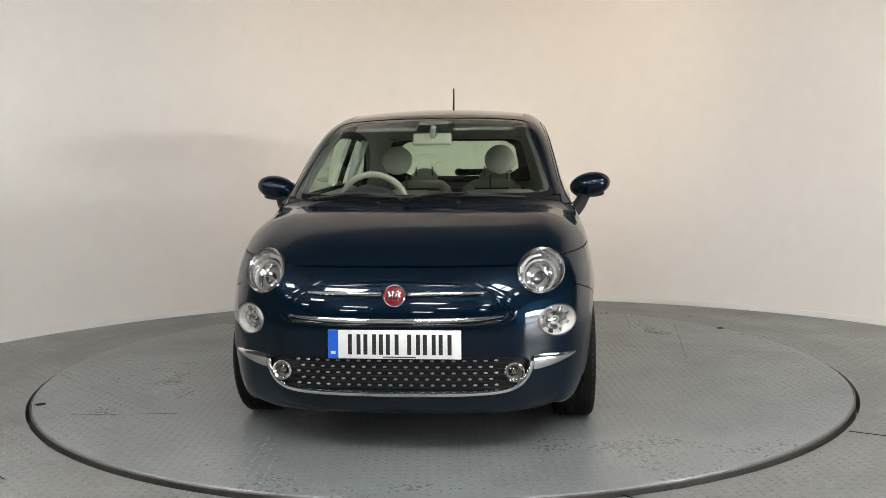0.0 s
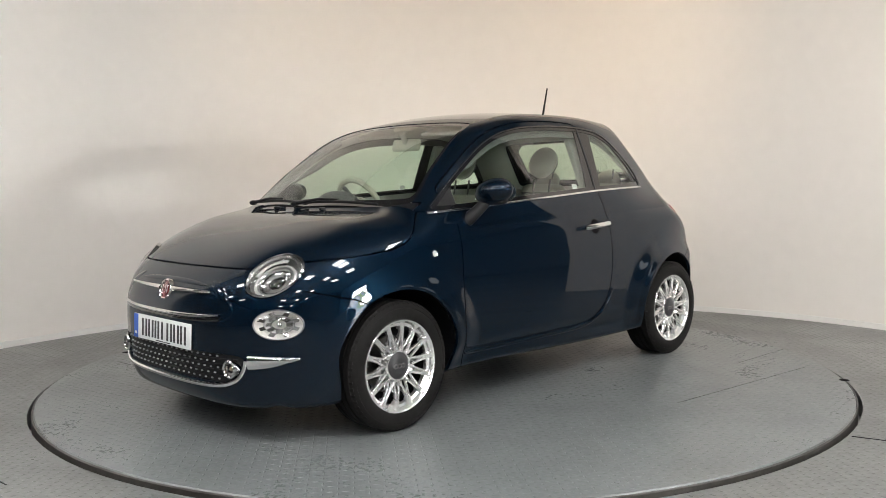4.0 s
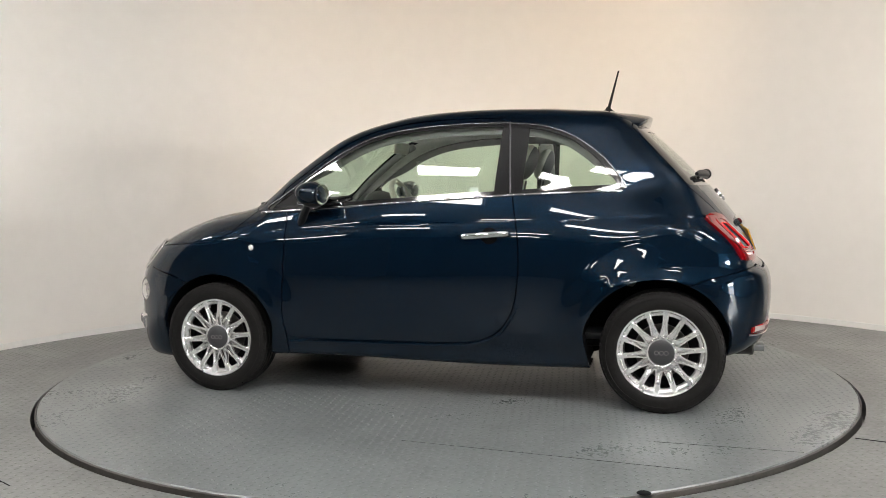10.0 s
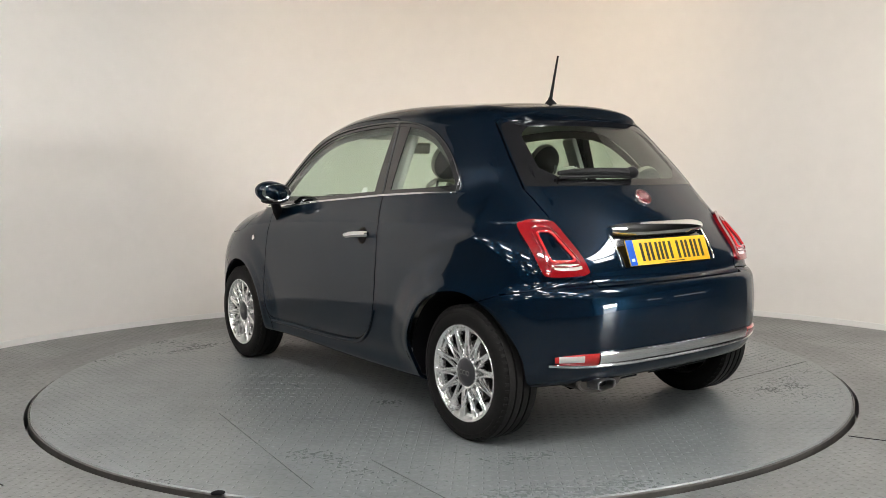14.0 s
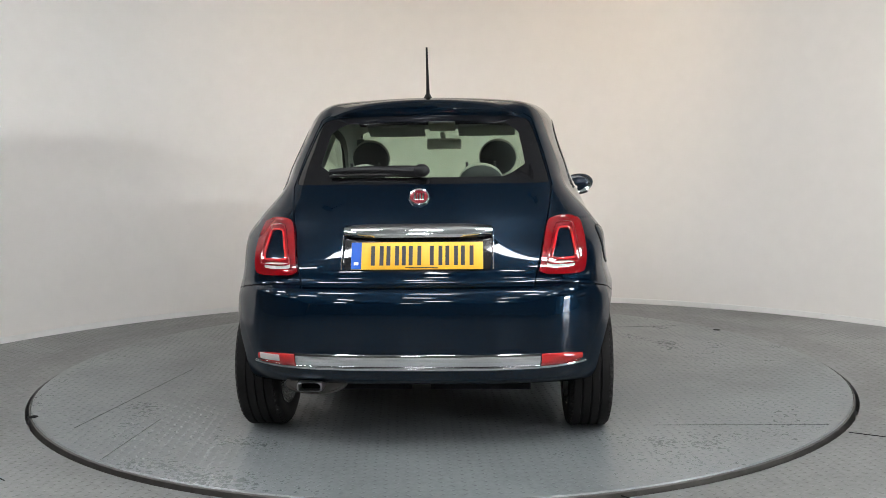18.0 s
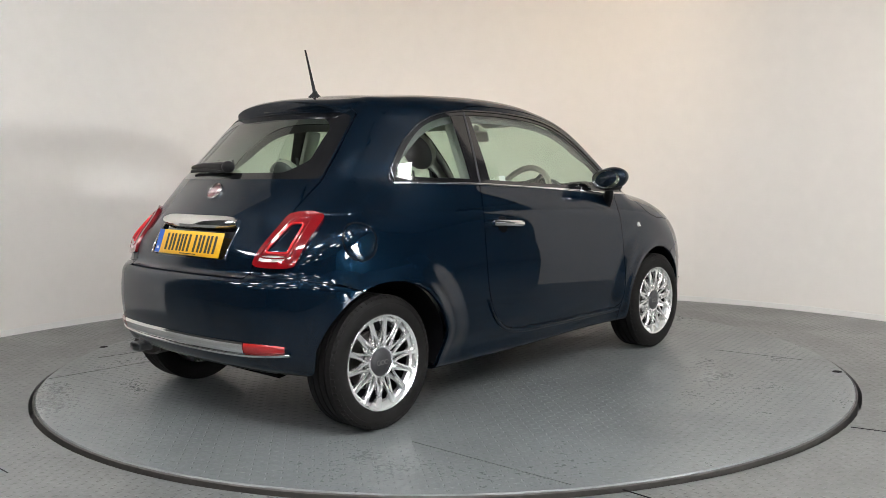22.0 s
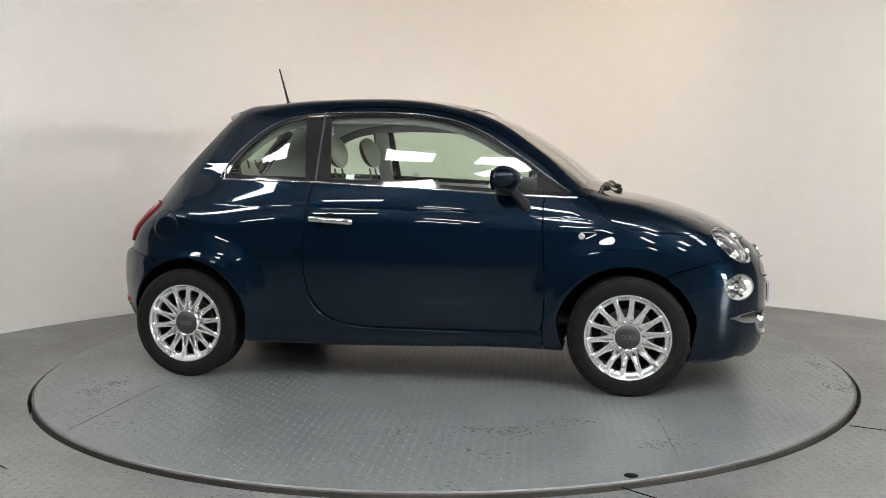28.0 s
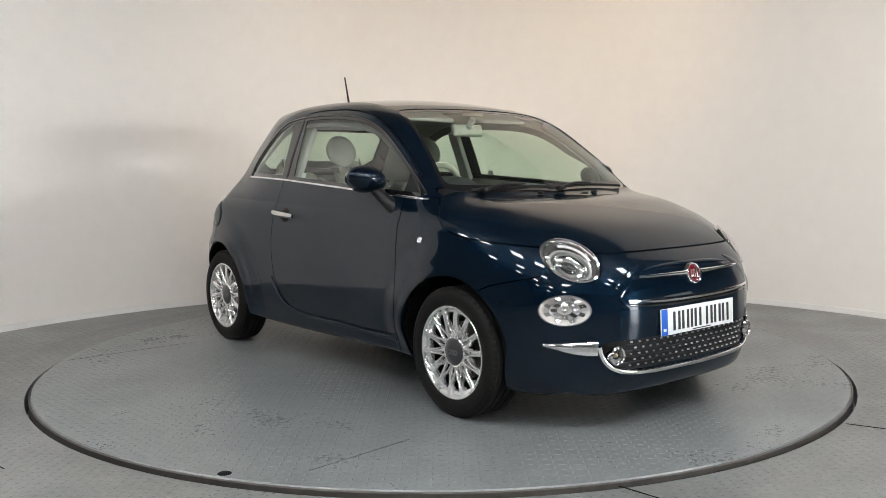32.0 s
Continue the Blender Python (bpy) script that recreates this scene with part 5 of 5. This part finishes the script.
    # aerial
    part("aerial_base", moved(lathe([(0.026, 0.0), (0.020, 0.008), (0.010, 0.022), (0.006, 0.034)], 20, "Z"), Matrix.Translation((-0.85, 0, on_top([-0.85], [0.0])[0][2] - 0.002)) @ Matrix.Diagonal((1.6, 0.8, 1, 1))), BLACK, car)
    part("aerial", tube([(-0.852, 0, 1.49), (-0.875, 0, 1.58), (-0.905, 0, 1.695)], [0.0085, 0.0062, 0.0045], 8, up=(1, 0, 0)), BLACK, car, "thin black roof aerial")


def side_trim(car, doors):
    for k, s in enumerate((1, -1)):
        xs = np.linspace(0.90, -0.962, 60)
        zs = np.interp(xs, [-0.962, -0.70, -0.43, 0.166, 0.599, 0.905], [1.046, 1.041, 1.031, 0.996, 0.966, 0.951])
        P = on_side(xs, zs)
        n = gradient(P)
        part("belt_strip", mirrored(band(P, n, 0.012, 0.0, 0.006), s), CHROME, car, "thin chrome strip under the windows")
        # seal between door glass and quarter window
        zs = np.linspace(1.040, 1.395, 16)
        P = on_side(-0.428 + 0.055 * (zs - 1.04), zs)
        part("post_seal", mirrored(band(P, gradient(P), 0.009, -0.004, 0.006), s), CAP_GREY, car, "grey rubber seal")
        # sill edge under the door
        q = rounded_path([(0.735, 0.284), (0.30, 0.281), (-0.15, 0.285), (-0.275, 0.298), (-0.355, 0.329), (-0.424, 0.390), (-0.470, 0.480)], 40)
        P = on_side(q[:, 0], q[:, 1])
        taper = np.interp(np.linspace(0, 1, 40), [0, 0.05, 0.8, 1], [0.4, 1, 1, 0.2])
        part("sill_edge", mirrored(band(P, gradient(P), 0.022 * taper, -0.002, 0.013), s), PAINT, car, "raised dark blue sill edge under the door")
        # satin line round the top of the windows
        q = rounded([p for p in LOOP], 2)
        q = q[(q[:, 1] > 0.964 + 0.062 * (0.905 - q[:, 0])) | (q[:, 0] < -0.95)]
        q = q[np.argsort(-q[:, 0])]
        P = on_side(q[:, 0], q[:, 1], 0.0)
        part("window_trim", mirrored(band(P, gradient(P), 0.009, -0.001, 0.005), s), SATIN, car, "satin metal line round the windows")
        # side repeater
        P = on_side([0.931], [0.770])
        m = facing(P[0], Vector(gradient(P)[0]))
        rep = part("side_repeater", mirrored(moved(lathe([(0.001, 0.008), (0.009, 0.007), (0.013, 0.002), (0.014, -0.002)], 20, "Z"), m @ Matrix.Diagonal((1.0, 1.0, 1, 1))), s), WHITE_LENS, car, "small clear side repeater")
        part("ring", mirrored(moved(lathe([(0.013, 0.002), (0.0155, 0.004), (0.0175, -0.002)], 20, "Z"), m), s), CHROME, rep)
        # door handle: a chrome bar before a cup whose shade is a flat black disc
        xh = np.linspace(-0.205, -0.435, 14)
        zh = np.linspace(0.828, 0.843, 14)
        P = on_side(xh, zh)
        n = gradient(P)
        bow = 0.030 + 0.010 * np.sin(np.linspace(0, math.pi, 14))
        part("handle", mirrored(tube(P + n * bow[:, None], [0.009] + [0.012] * 12 + [0.010], 10, (0.75, 1.2)), s), CHROME, doors[k], "chrome door handle")
        for i in (1, 12):
            part("handle_foot", mirrored(tube([P[i] - n[i] * 0.004, P[i] + n[i] * bow[i]], 0.009, 8), s), CHROME, doors[k])
        cup = on_side([-0.335], [0.835])
        part("handle_cup", mirrored(moved(lathe([(0.001, 0.0010), (0.030, 0.0014), (0.037, 0.0022), (0.041, 0.0010), (0.042, -0.003)], 28, "Z"), facing(cup[0], Vector(gradient(cup)[0]))), s), GAP, doors[k])
        # small pale sticker low in the door window
        P = on_side([-0.245], [1.058])
        part("sticker", mirrored(moved(box((0.045, 0.030, 0.001), (0, 0, -0.008), 0), facing(P[0], Vector(gradient(P)[0]))), s), PLATE_WHITE, doors[k], "small pale window sticker", smooth=False)
        # mirror
        c = Vector((0.560, 0.832, 1.043))
        head = ball((0.088, 0.104, 0.065), (0, 0, 0), 32)
        for v in head.verts:
            if v.co.x < 0:
                v.co.x *= 0.72
            v.co.z += 0.012 * (v.co.y / 0.098)
        mir = part("wing_mirror", mirrored(moved(head, Matrix.Translation(c)), s), PAINT, car, "rounded dark blue wing mirror")
        part("glass", mirrored(moved(lathe([(0.001, 0.0), (0.05, 0.0), (0.056, 0.003)], 32, "Z"), Matrix.Translation(c + Vector((-0.048, 0, 0))) @ Euler((0, radians(-90), 0)).to_matrix().to_4x4() @ Matrix.Diagonal((0.94, 1.58, 1, 1))), s), MIRROR, mir)
        # black lump under the mirror head, painting the shade there
        part("shadow_band", mirrored(moved(ball((0.042, 0.080, 0.02), (0, 0, 0), 20), Matrix.Translation(c + Vector((0.0, -0.006, -0.046)))), s), BLACK, mir)
        part("stalk", mirrored(tube([(0.665, 0.738, 0.905), (0.635, 0.775, 0.945), (0.590, 0.808, 1.000)], [0.034, 0.029, 0.026], 12, (1.1, 0.7), up=(1, 0, 0)), s), BLACK, mir, "black mirror stalk")
        # wheel-arch liners
        for hx, r0 in (ARCH_F, ARCH_R):
            bm = bmesh.new()
            prev = None
            for i in range(25):
                a = radians(-14 + 208 * i / 24)
                r = 0.006 + float(arch_radius(HUB_Z + r0 * math.sin(a), r0))
                p = [bm.verts.new((hx + r * math.cos(a), yy, max(HUB_Z + r * math.sin(a), 0.222))) for yy in (0.795, 0.45)]
                q = bm.verts.new((hx, 0.45, HUB_Z))
                if prev:
                    bm.faces.new((prev[0], prev[1], p[1], p[0]))
                    bm.faces.new((prev[1], q, p[1]))
                prev = p
            # trimmed to the skin
            for v in bm.verts:
                if v.co.y > 0.7:
                    v.co.y = min(0.795 if v.co.z > 0.262 else 0.765, float(on_side([v.co.x], [max(v.co.z, 0.2)])[0][1]) - 0.012)
            part("arch_liner", mirrored(bm, s), GAP, car)
    # fuel flap, on the right wing only
    turn = np.linspace(0, 2 * math.pi, 48, endpoint=False)

    def flap_ring(r, lift):
        return list(on_side(-1.252 + r * np.cos(turn), 0.808 + r * np.sin(turn), lift))

    bm = bmesh.new()
    prev = None
    for r, lift in ((0.0755, -0.001), (0.0745, 0.0030), (0.0715, 0.0042), (0.050, 0.0048), (0.025, 0.0052), (0.002, 0.0054)):
        row = [bm.verts.new(p) for p in flap_ring(r, lift)]
        if prev:
            for k in range(48):
                bm.faces.new((prev[k], prev[(k + 1) % 48], row[(k + 1) % 48], row[k]))
        prev = row
    bm.faces.new(prev)
    bmesh.ops.recalc_face_normals(bm, faces=bm.faces)
    flap = part("fuel_flap", mirrored(bm, -1), PAINT, car, "round dark blue fuel flap")
    part("joint", mirrored(tube(flap_ring(0.0785, 0.0004), 0.0034, 6, closed=True, up=(0, 1, 0)), -1), GAP, flap)
    # underside
    part("underbody", box((2.4, 1.28, 0.03), (0.05, 0, 0.300), 0.01), GAP, car)
    part("front_tray", box((0.45, 1.00, 0.03), (1.48, 0, 0.215), 0.01), BLACK, car)
    part("rear_beam", tube([(-1.15, -0.66, 0.29), (-1.15, 0.66, 0.29)], 0.04, 12, up=(1, 0, 0)), DARK_STEEL, car)


def wheel(car, x, side):
    """Tyre with grooves, deep rim, fourteen spokes that fork to the hub, grey cap, brake disc."""
    hub = empty("wheel")
    hub.parent = car
    track = 0.712 if x > 0 else 0.703
    hub.matrix_basis = pose(x, track, 0.289) if side > 0 else pose(x, -track, 0.289, 0, 0, 180)
    w = 0.0925
    prof = [(0.196, -w * 0.86), (0.215, -w * 0.98), (0.245, -w), (0.270, -w * 0.95), (0.283, -w * 0.83)]
    tread = []
    for a, b in ((-0.80, -0.44), (-0.36, -0.04), (0.04, 0.36), (0.44, 0.80)):
        tread += [(0.280, w * a - 0.001), (0.2885, w * a + 0.001), (0.2895, w * (a + b) / 2), (0.2885, w * b - 0.001), (0.280, w * b + 0.001)]
    prof += tread + [(0.283, w * 0.83), (0.270, w * 0.95), (0.258, w * 0.985), (0.2565, w * 0.965), (0.245, w), (0.215, w * 0.985), (0.207, w * 0.93), (0.200, w * 0.86)]
    part("tyre", lathe(prof, 72), RUBBER, hub, "black rubber tyre")
    blocks = bmesh.new()
    for i in range(60):
        a = 2 * math.pi * i / 60
        for sgn in (-1, 1):
            b = box((0.013, 0.020, 0.004), (0, 0, 0), 0)
            moved(b, Matrix.Rotation(-a, 4, "Y") @ Matrix.Translation((0.2815, sgn * w * 0.83, 0)) @ Matrix.Rotation(radians(90), 4, "Y") @ Matrix.Rotation(radians(-sgn * 38), 4, "X"))
            me = bpy.data.meshes.new("t")
            b.to_mesh(me)
            b.free()
            blocks.from_mesh(me)
            bpy.data.meshes.remove(me)
    tr = part("tread_block", blocks, RUBBER, hub, smooth=False)
    tr["kind"] = "stuff"
    part("rim", lathe([(0.197, -0.085), (0.185, -0.07), (0.172, -0.02), (0.1735, 0.050), (0.1765, 0.062), (0.189, 0.0665), (0.1915, 0.077), (0.198, 0.086), (0.205, 0.088), (0.208, 0.084), (0.206, 0.076)], 72), ALLOY, hub, "silver alloy rim")
    # near-black barrel: brake dust, and the rim's inner shade put into the colour
    part("barrel", lathe([(0.1725, 0.046), (0.1710, 0.0), (0.165, -0.004), (0.06, -0.012)], 48), GAP, hub)
    part("brake_disc", lathe([(0.001, 0.012), (0.06, 0.012), (0.062, 0.004), (0.125, 0.004), (0.127, -0.006)], 48), DARK_STEEL, hub)
    # spokes
    for i in range(14):
        a = 2 * math.pi * i / 14
        bm = bmesh.new()
        rows = []
        for r, hw, y0, y1 in ((0.160, 0.0122, 0.052, 0.0778), (0.182, 0.0130, 0.052, 0.0788), (0.191, 0.0132, 0.054, 0.0812), (0.199, 0.0135, 0.056, 0.0850)):
            rows.append([bm.verts.new(p) for p in ((r, y0, -hw), (r, y1 - 0.004, -hw), (r, y1, -hw * 0.55), (r, y1, hw * 0.55), (r, y1 - 0.004, hw), (r, y0, hw))])
        for p, q in zip(rows, rows[1:]):
            for j in range(6):
                bm.faces.new((p[j], p[(j + 1) % 6], q[(j + 1) % 6], q[j]))
        for sgn in (-1, 1):
            rows = []
            for r, off, hw, y1 in ((0.178, 0.0058, 0.0072, 0.0783), (0.152, 0.0066, 0.0062, 0.0775), (0.130, 0.0084, 0.0054, 0.0762), (0.112, 0.0108, 0.0049, 0.0745), (0.096, 0.0136, 0.0045, 0.0725), (0.082, 0.0162, 0.0042, 0.0705), (0.064, 0.0138, 0.0040, 0.0690)):
                off *= sgn
                rows.append([bm.verts.new(p) for p in ((r, y1 - 0.014, off - hw), (r, y1 - 0.004, off - hw), (r, y1, off - hw * 0.5), (r, y1, off + hw * 0.5), (r, y1 - 0.004, off + hw), (r, y1 - 0.014, off + hw))])
            for p, q in zip(rows, rows[1:]):
                for j in range(6):
                    bm.faces.new((p[j], p[(j + 1) % 6], q[(j + 1) % 6], q[j]))
        # the sunk web between the legs
        rows = [[bm.verts.new(p) for p in ((r, y1, -hw), (r, y1, hw), (r, y1 - 0.012, hw), (r, y1 - 0.012, -hw))] for r, hw, y1 in ((0.062, 0.0120, 0.0400), (0.080, 0.0150, 0.0400), (0.098, 0.0125, 0.0430), (0.118, 0.0090, 0.0500), (0.142, 0.0060, 0.0680))]
        for p, q in zip(rows, rows[1:]):
            for j in range(4):
                bm.faces.new((p[j], p[(j + 1) % 4], q[(j + 1) % 4], q[j]))
        bmesh.ops.recalc_face_normals(bm, faces=bm.faces)
        moved(bm, Matrix.Rotation(a + 0.11, 4, "Y"))
        part("spoke", bm, ALLOY, hub, sharp=28)
    part("hub_ring", lathe([(0.060, 0.040), (0.060, 0.069), (0.066, 0.071), (0.071, 0.066), (0.074, 0.045)], 40), ALLOY, hub)
    cap = part("hub_cap", lathe([(0.001, 0.0775), (0.030, 0.077), (0.050, 0.074), (0.060, 0.066), (0.0605, 0.05)], 40), CAP_GREY, hub, "dark grey hub cap")
    for k in (-0.022, 0.0, 0.022):
        part("cap_mark", moved(lathe([(0.0080, 0.0776), (0.0092, 0.0792), (0.0110, 0.0776)], 18), Matrix.Translation((k, 0.0, 0))), LAMP_GREY, hub)
    part("valve", tube([(0.178, 0.05, 0.03), (0.172, 0.066, 0.03)], 0.004, 6), BLACK, hub)
    return hub


def seat(car, x, yv, wide, rear=False):
    st = empty("seat")
    st.parent = car
    st.matrix_basis = pose(x, yv, 0)
    dz = 0.06 if rear else 0.0
    tilt = Euler((0, radians(-22), 0)).to_matrix()
    part("cushion", box((0.48, wide, 0.16), (0.14, 0, 0.46 + dz), 0.06, Euler((0, radians(-6), 0)).to_matrix(), 4), SEAT, st)
    part("backrest", box((0.15, wide * 0.96, 0.56), (-0.20, 0, 0.74 + dz), 0.065, tilt, 4), SEAT, st, "cream leather backrest")
    for s in (1, -1):
        part("bolster", box((0.13, 0.09, 0.50), (-0.15, s * wide * 0.44, 0.73 + dz), 0.04, tilt, 3), SEAT, st)
        part("head_post", tube([(-0.29, s * 0.06, 0.98 + dz), (-0.315, s * 0.06, 1.10 + dz)], 0.006, 8, up=(1, 0, 0)), CAP_GREY, st)
    zc = 1.075 if rear else 1.198
    part("headrest", moved(ball((0.052, 0.098, 0.098) if not rear else (0.045, 0.10, 0.085), (0, 0, 0), 28), Matrix.Translation((-0.325, 0, zc)) @ tilt.to_4x4()), SEAT, st, "round cream headrest")
    part("head_shell", moved(ball((0.046, 0.094, 0.094) if not rear else (0.040, 0.096, 0.081), (-0.012, 0, 0), 28), Matrix.Translation((-0.325, 0, zc)) @ tilt.to_4x4()), DASH, st, "dark back of the headrest")
    return st


def cabin(car):
    part("cabin_floor", box((2.2, 1.28, 0.03), (-0.1, 0, 0.335), 0.005), DASH, car)
    seat(car, -0.12, 0.33, 0.50)
    seat(car, -0.12, -0.33, 0.50)
    seat(car, -0.90, 0.25, 0.38, True)
    seat(car, -0.90, -0.25, 0.38, True)
    # dashboard
    bm = bmesh.new()
    rows = []
    for yv in np.linspace(-0.655, 0.655, 27):
        k = (abs(yv) / 0.655) ** 2
        sh = -0.10 * k
        prof = [(0.98 + sh * 1.6, 0.93), (0.80 + sh, 0.955 - 0.01 * k), (0.62 + sh * 0.7, 0.950), (0.53 + sh * 0.6, 0.915), (0.515 + sh * 0.5, 0.86), (0.52, 0.74), (0.60, 0.62), (0.66, 0.45)]
        rows.append([bm.verts.new((a, yv, b)) for a, b in prof])
    for p, q in zip(rows, rows[1:]):
        for j in range(len(p) - 1):
            bm.faces.new((p[j], p[j + 1], q[j + 1], q[j]))
    bmesh.ops.recalc_face_normals(bm, faces=bm.faces)
    dash = part("dashboard", bm, DASH, car, "dark dashboard", sharp=60)
    part("dash_panel", box((0.02, 1.22, 0.10), (0.515, 0, 0.80), 0.006), IVORY, dash)
    part("binnacle", moved(ball((0.10, 0.17, 0.085), (0.60, -0.325, 0.965), 24), Matrix()), DASH, dash)
    # steering wheel on the right
    m = Matrix.Translation((0.425, -0.325, 0.945)) @ Euler((0, radians(-66), 0)).to_matrix().to_4x4()
    ring = [(0.180 * math.cos(a), 0.180 * math.sin(a), 0) for a in np.linspace(0, 2 * math.pi, 48, endpoint=False)]
    sw = part("steering_wheel", moved(tube(ring, 0.017, 10, closed=True), m), IVORY, car, "ivory-rimmed steering wheel")
    part("boss", moved(lathe([(0.001, 0.03), (0.06, 0.024), (0.075, 0.0), (0.07, -0.03)], 28, "Z"), m), IVORY, sw)
    for a in (0, 125, 235):
        part("arm", moved(box((0.12, 0.03, 0.014), (0.115, 0, 0.0), 0.005), m @ Matrix.Rotation(radians(a + 90), 4, "Z")), DASH, sw)
    part("column", moved(tube([(0, 0, -0.02), (0, 0, -0.22)], 0.035, 12, up=(1, 0, 0)), m), DASH, sw)
    # inner mirror, sun visors, shelf, door cards
    part("rear_mirror", box((0.03, 0.215, 0.068), (0.35, -0.012, 1.298), 0.014, Euler((0, radians(-14), 0)).to_matrix(), 3), IVORY, car, "pale inner mirror")
    part("mirror_stem", tube([(0.355, -0.01, 1.31), (0.392, 0, 1.362)], 0.017, 10), TRIM, car)
    for s in (1, -1):
        part("sun_visor", box((0.16, 0.34, 0.02), (0.27, 0.27 * s, 1.375), 0.008, Euler((0, radians(18), 0)).to_matrix()), TRIM, car)
        part("door_card", box((1.10, 0.03, 0.62), (0.15, 0.685 * s, 0.66), 0.012), SEAT, car)
        part("side_card", box((0.75, 0.03, 0.33), (-0.82, 0.600 * s, 0.825), 0.012), TRIM, car)
        part("b_post", box((0.09, 0.04, 0.34), (-0.43, 0.600 * s, 1.17), 0.016, Euler((radians(22 * s), 0, 0)).to_matrix()), TRIM, car)
    for s in (1, -1):
        zs = np.linspace(1.02, 1.36, 12)
        yy = np.interp(zs, [0.996, 1.13, 1.26, 1.37], [0.640, 0.605, 0.560, 0.518])
        A = np.stack([np.zeros(12), yy, zs], -1)
        P = root(A, A + np.array([1.2, 0, 0]))
        P = P - gradient(P) * 0.034
        # post lining in the same darkened trim
        part("front_post", mirrored(tube(P, 0.022, 10, up=(0, 1, 0)), s), SHADED_TRIM, car, "grey windscreen post lining")
    part("rear_shelf", box((0.26, 0.98, 0.02), (-1.22, 0, 1.00), 0.006), DASH, car)
    part("roof_lamp", box((0.12, 0.16, 0.02), (0.33, 0, 1.405), 0.006, Euler((0, radians(20), 0)).to_matrix()), IVORY, car)


def build_car():
    car = empty("car")
    tagged(car, "dark blue metallic three-door city car parked on the turntable", "car")
    doors = build_body(car)
    for s in (1, -1):
        headlamp(car, s)
        day_lamp(car, s)
        fog_lamp(car, s)
        wheel(car, HUB_F, s)
        wheel(car, HUB_R, s)
    front_trim(car)
    rear_trim(car)
    side_trim(car, doors)
    cabin(car)
    return car


car = build_car()


# ---- what turns: the table and the car on it ----
def motions():
    walk(table, [(t, pose(0, 0, 0, 0, 0, turn)) for t, a, b, c, turn in ROWS])
    place = pose(0.0063, 0.0873, 0.0, 0, 0, -95.94)
    walk(car, [(t, pose(0, 0, 0, 0, 0, turn) @ place) for t, a, b, c, turn in ROWS])


motions()
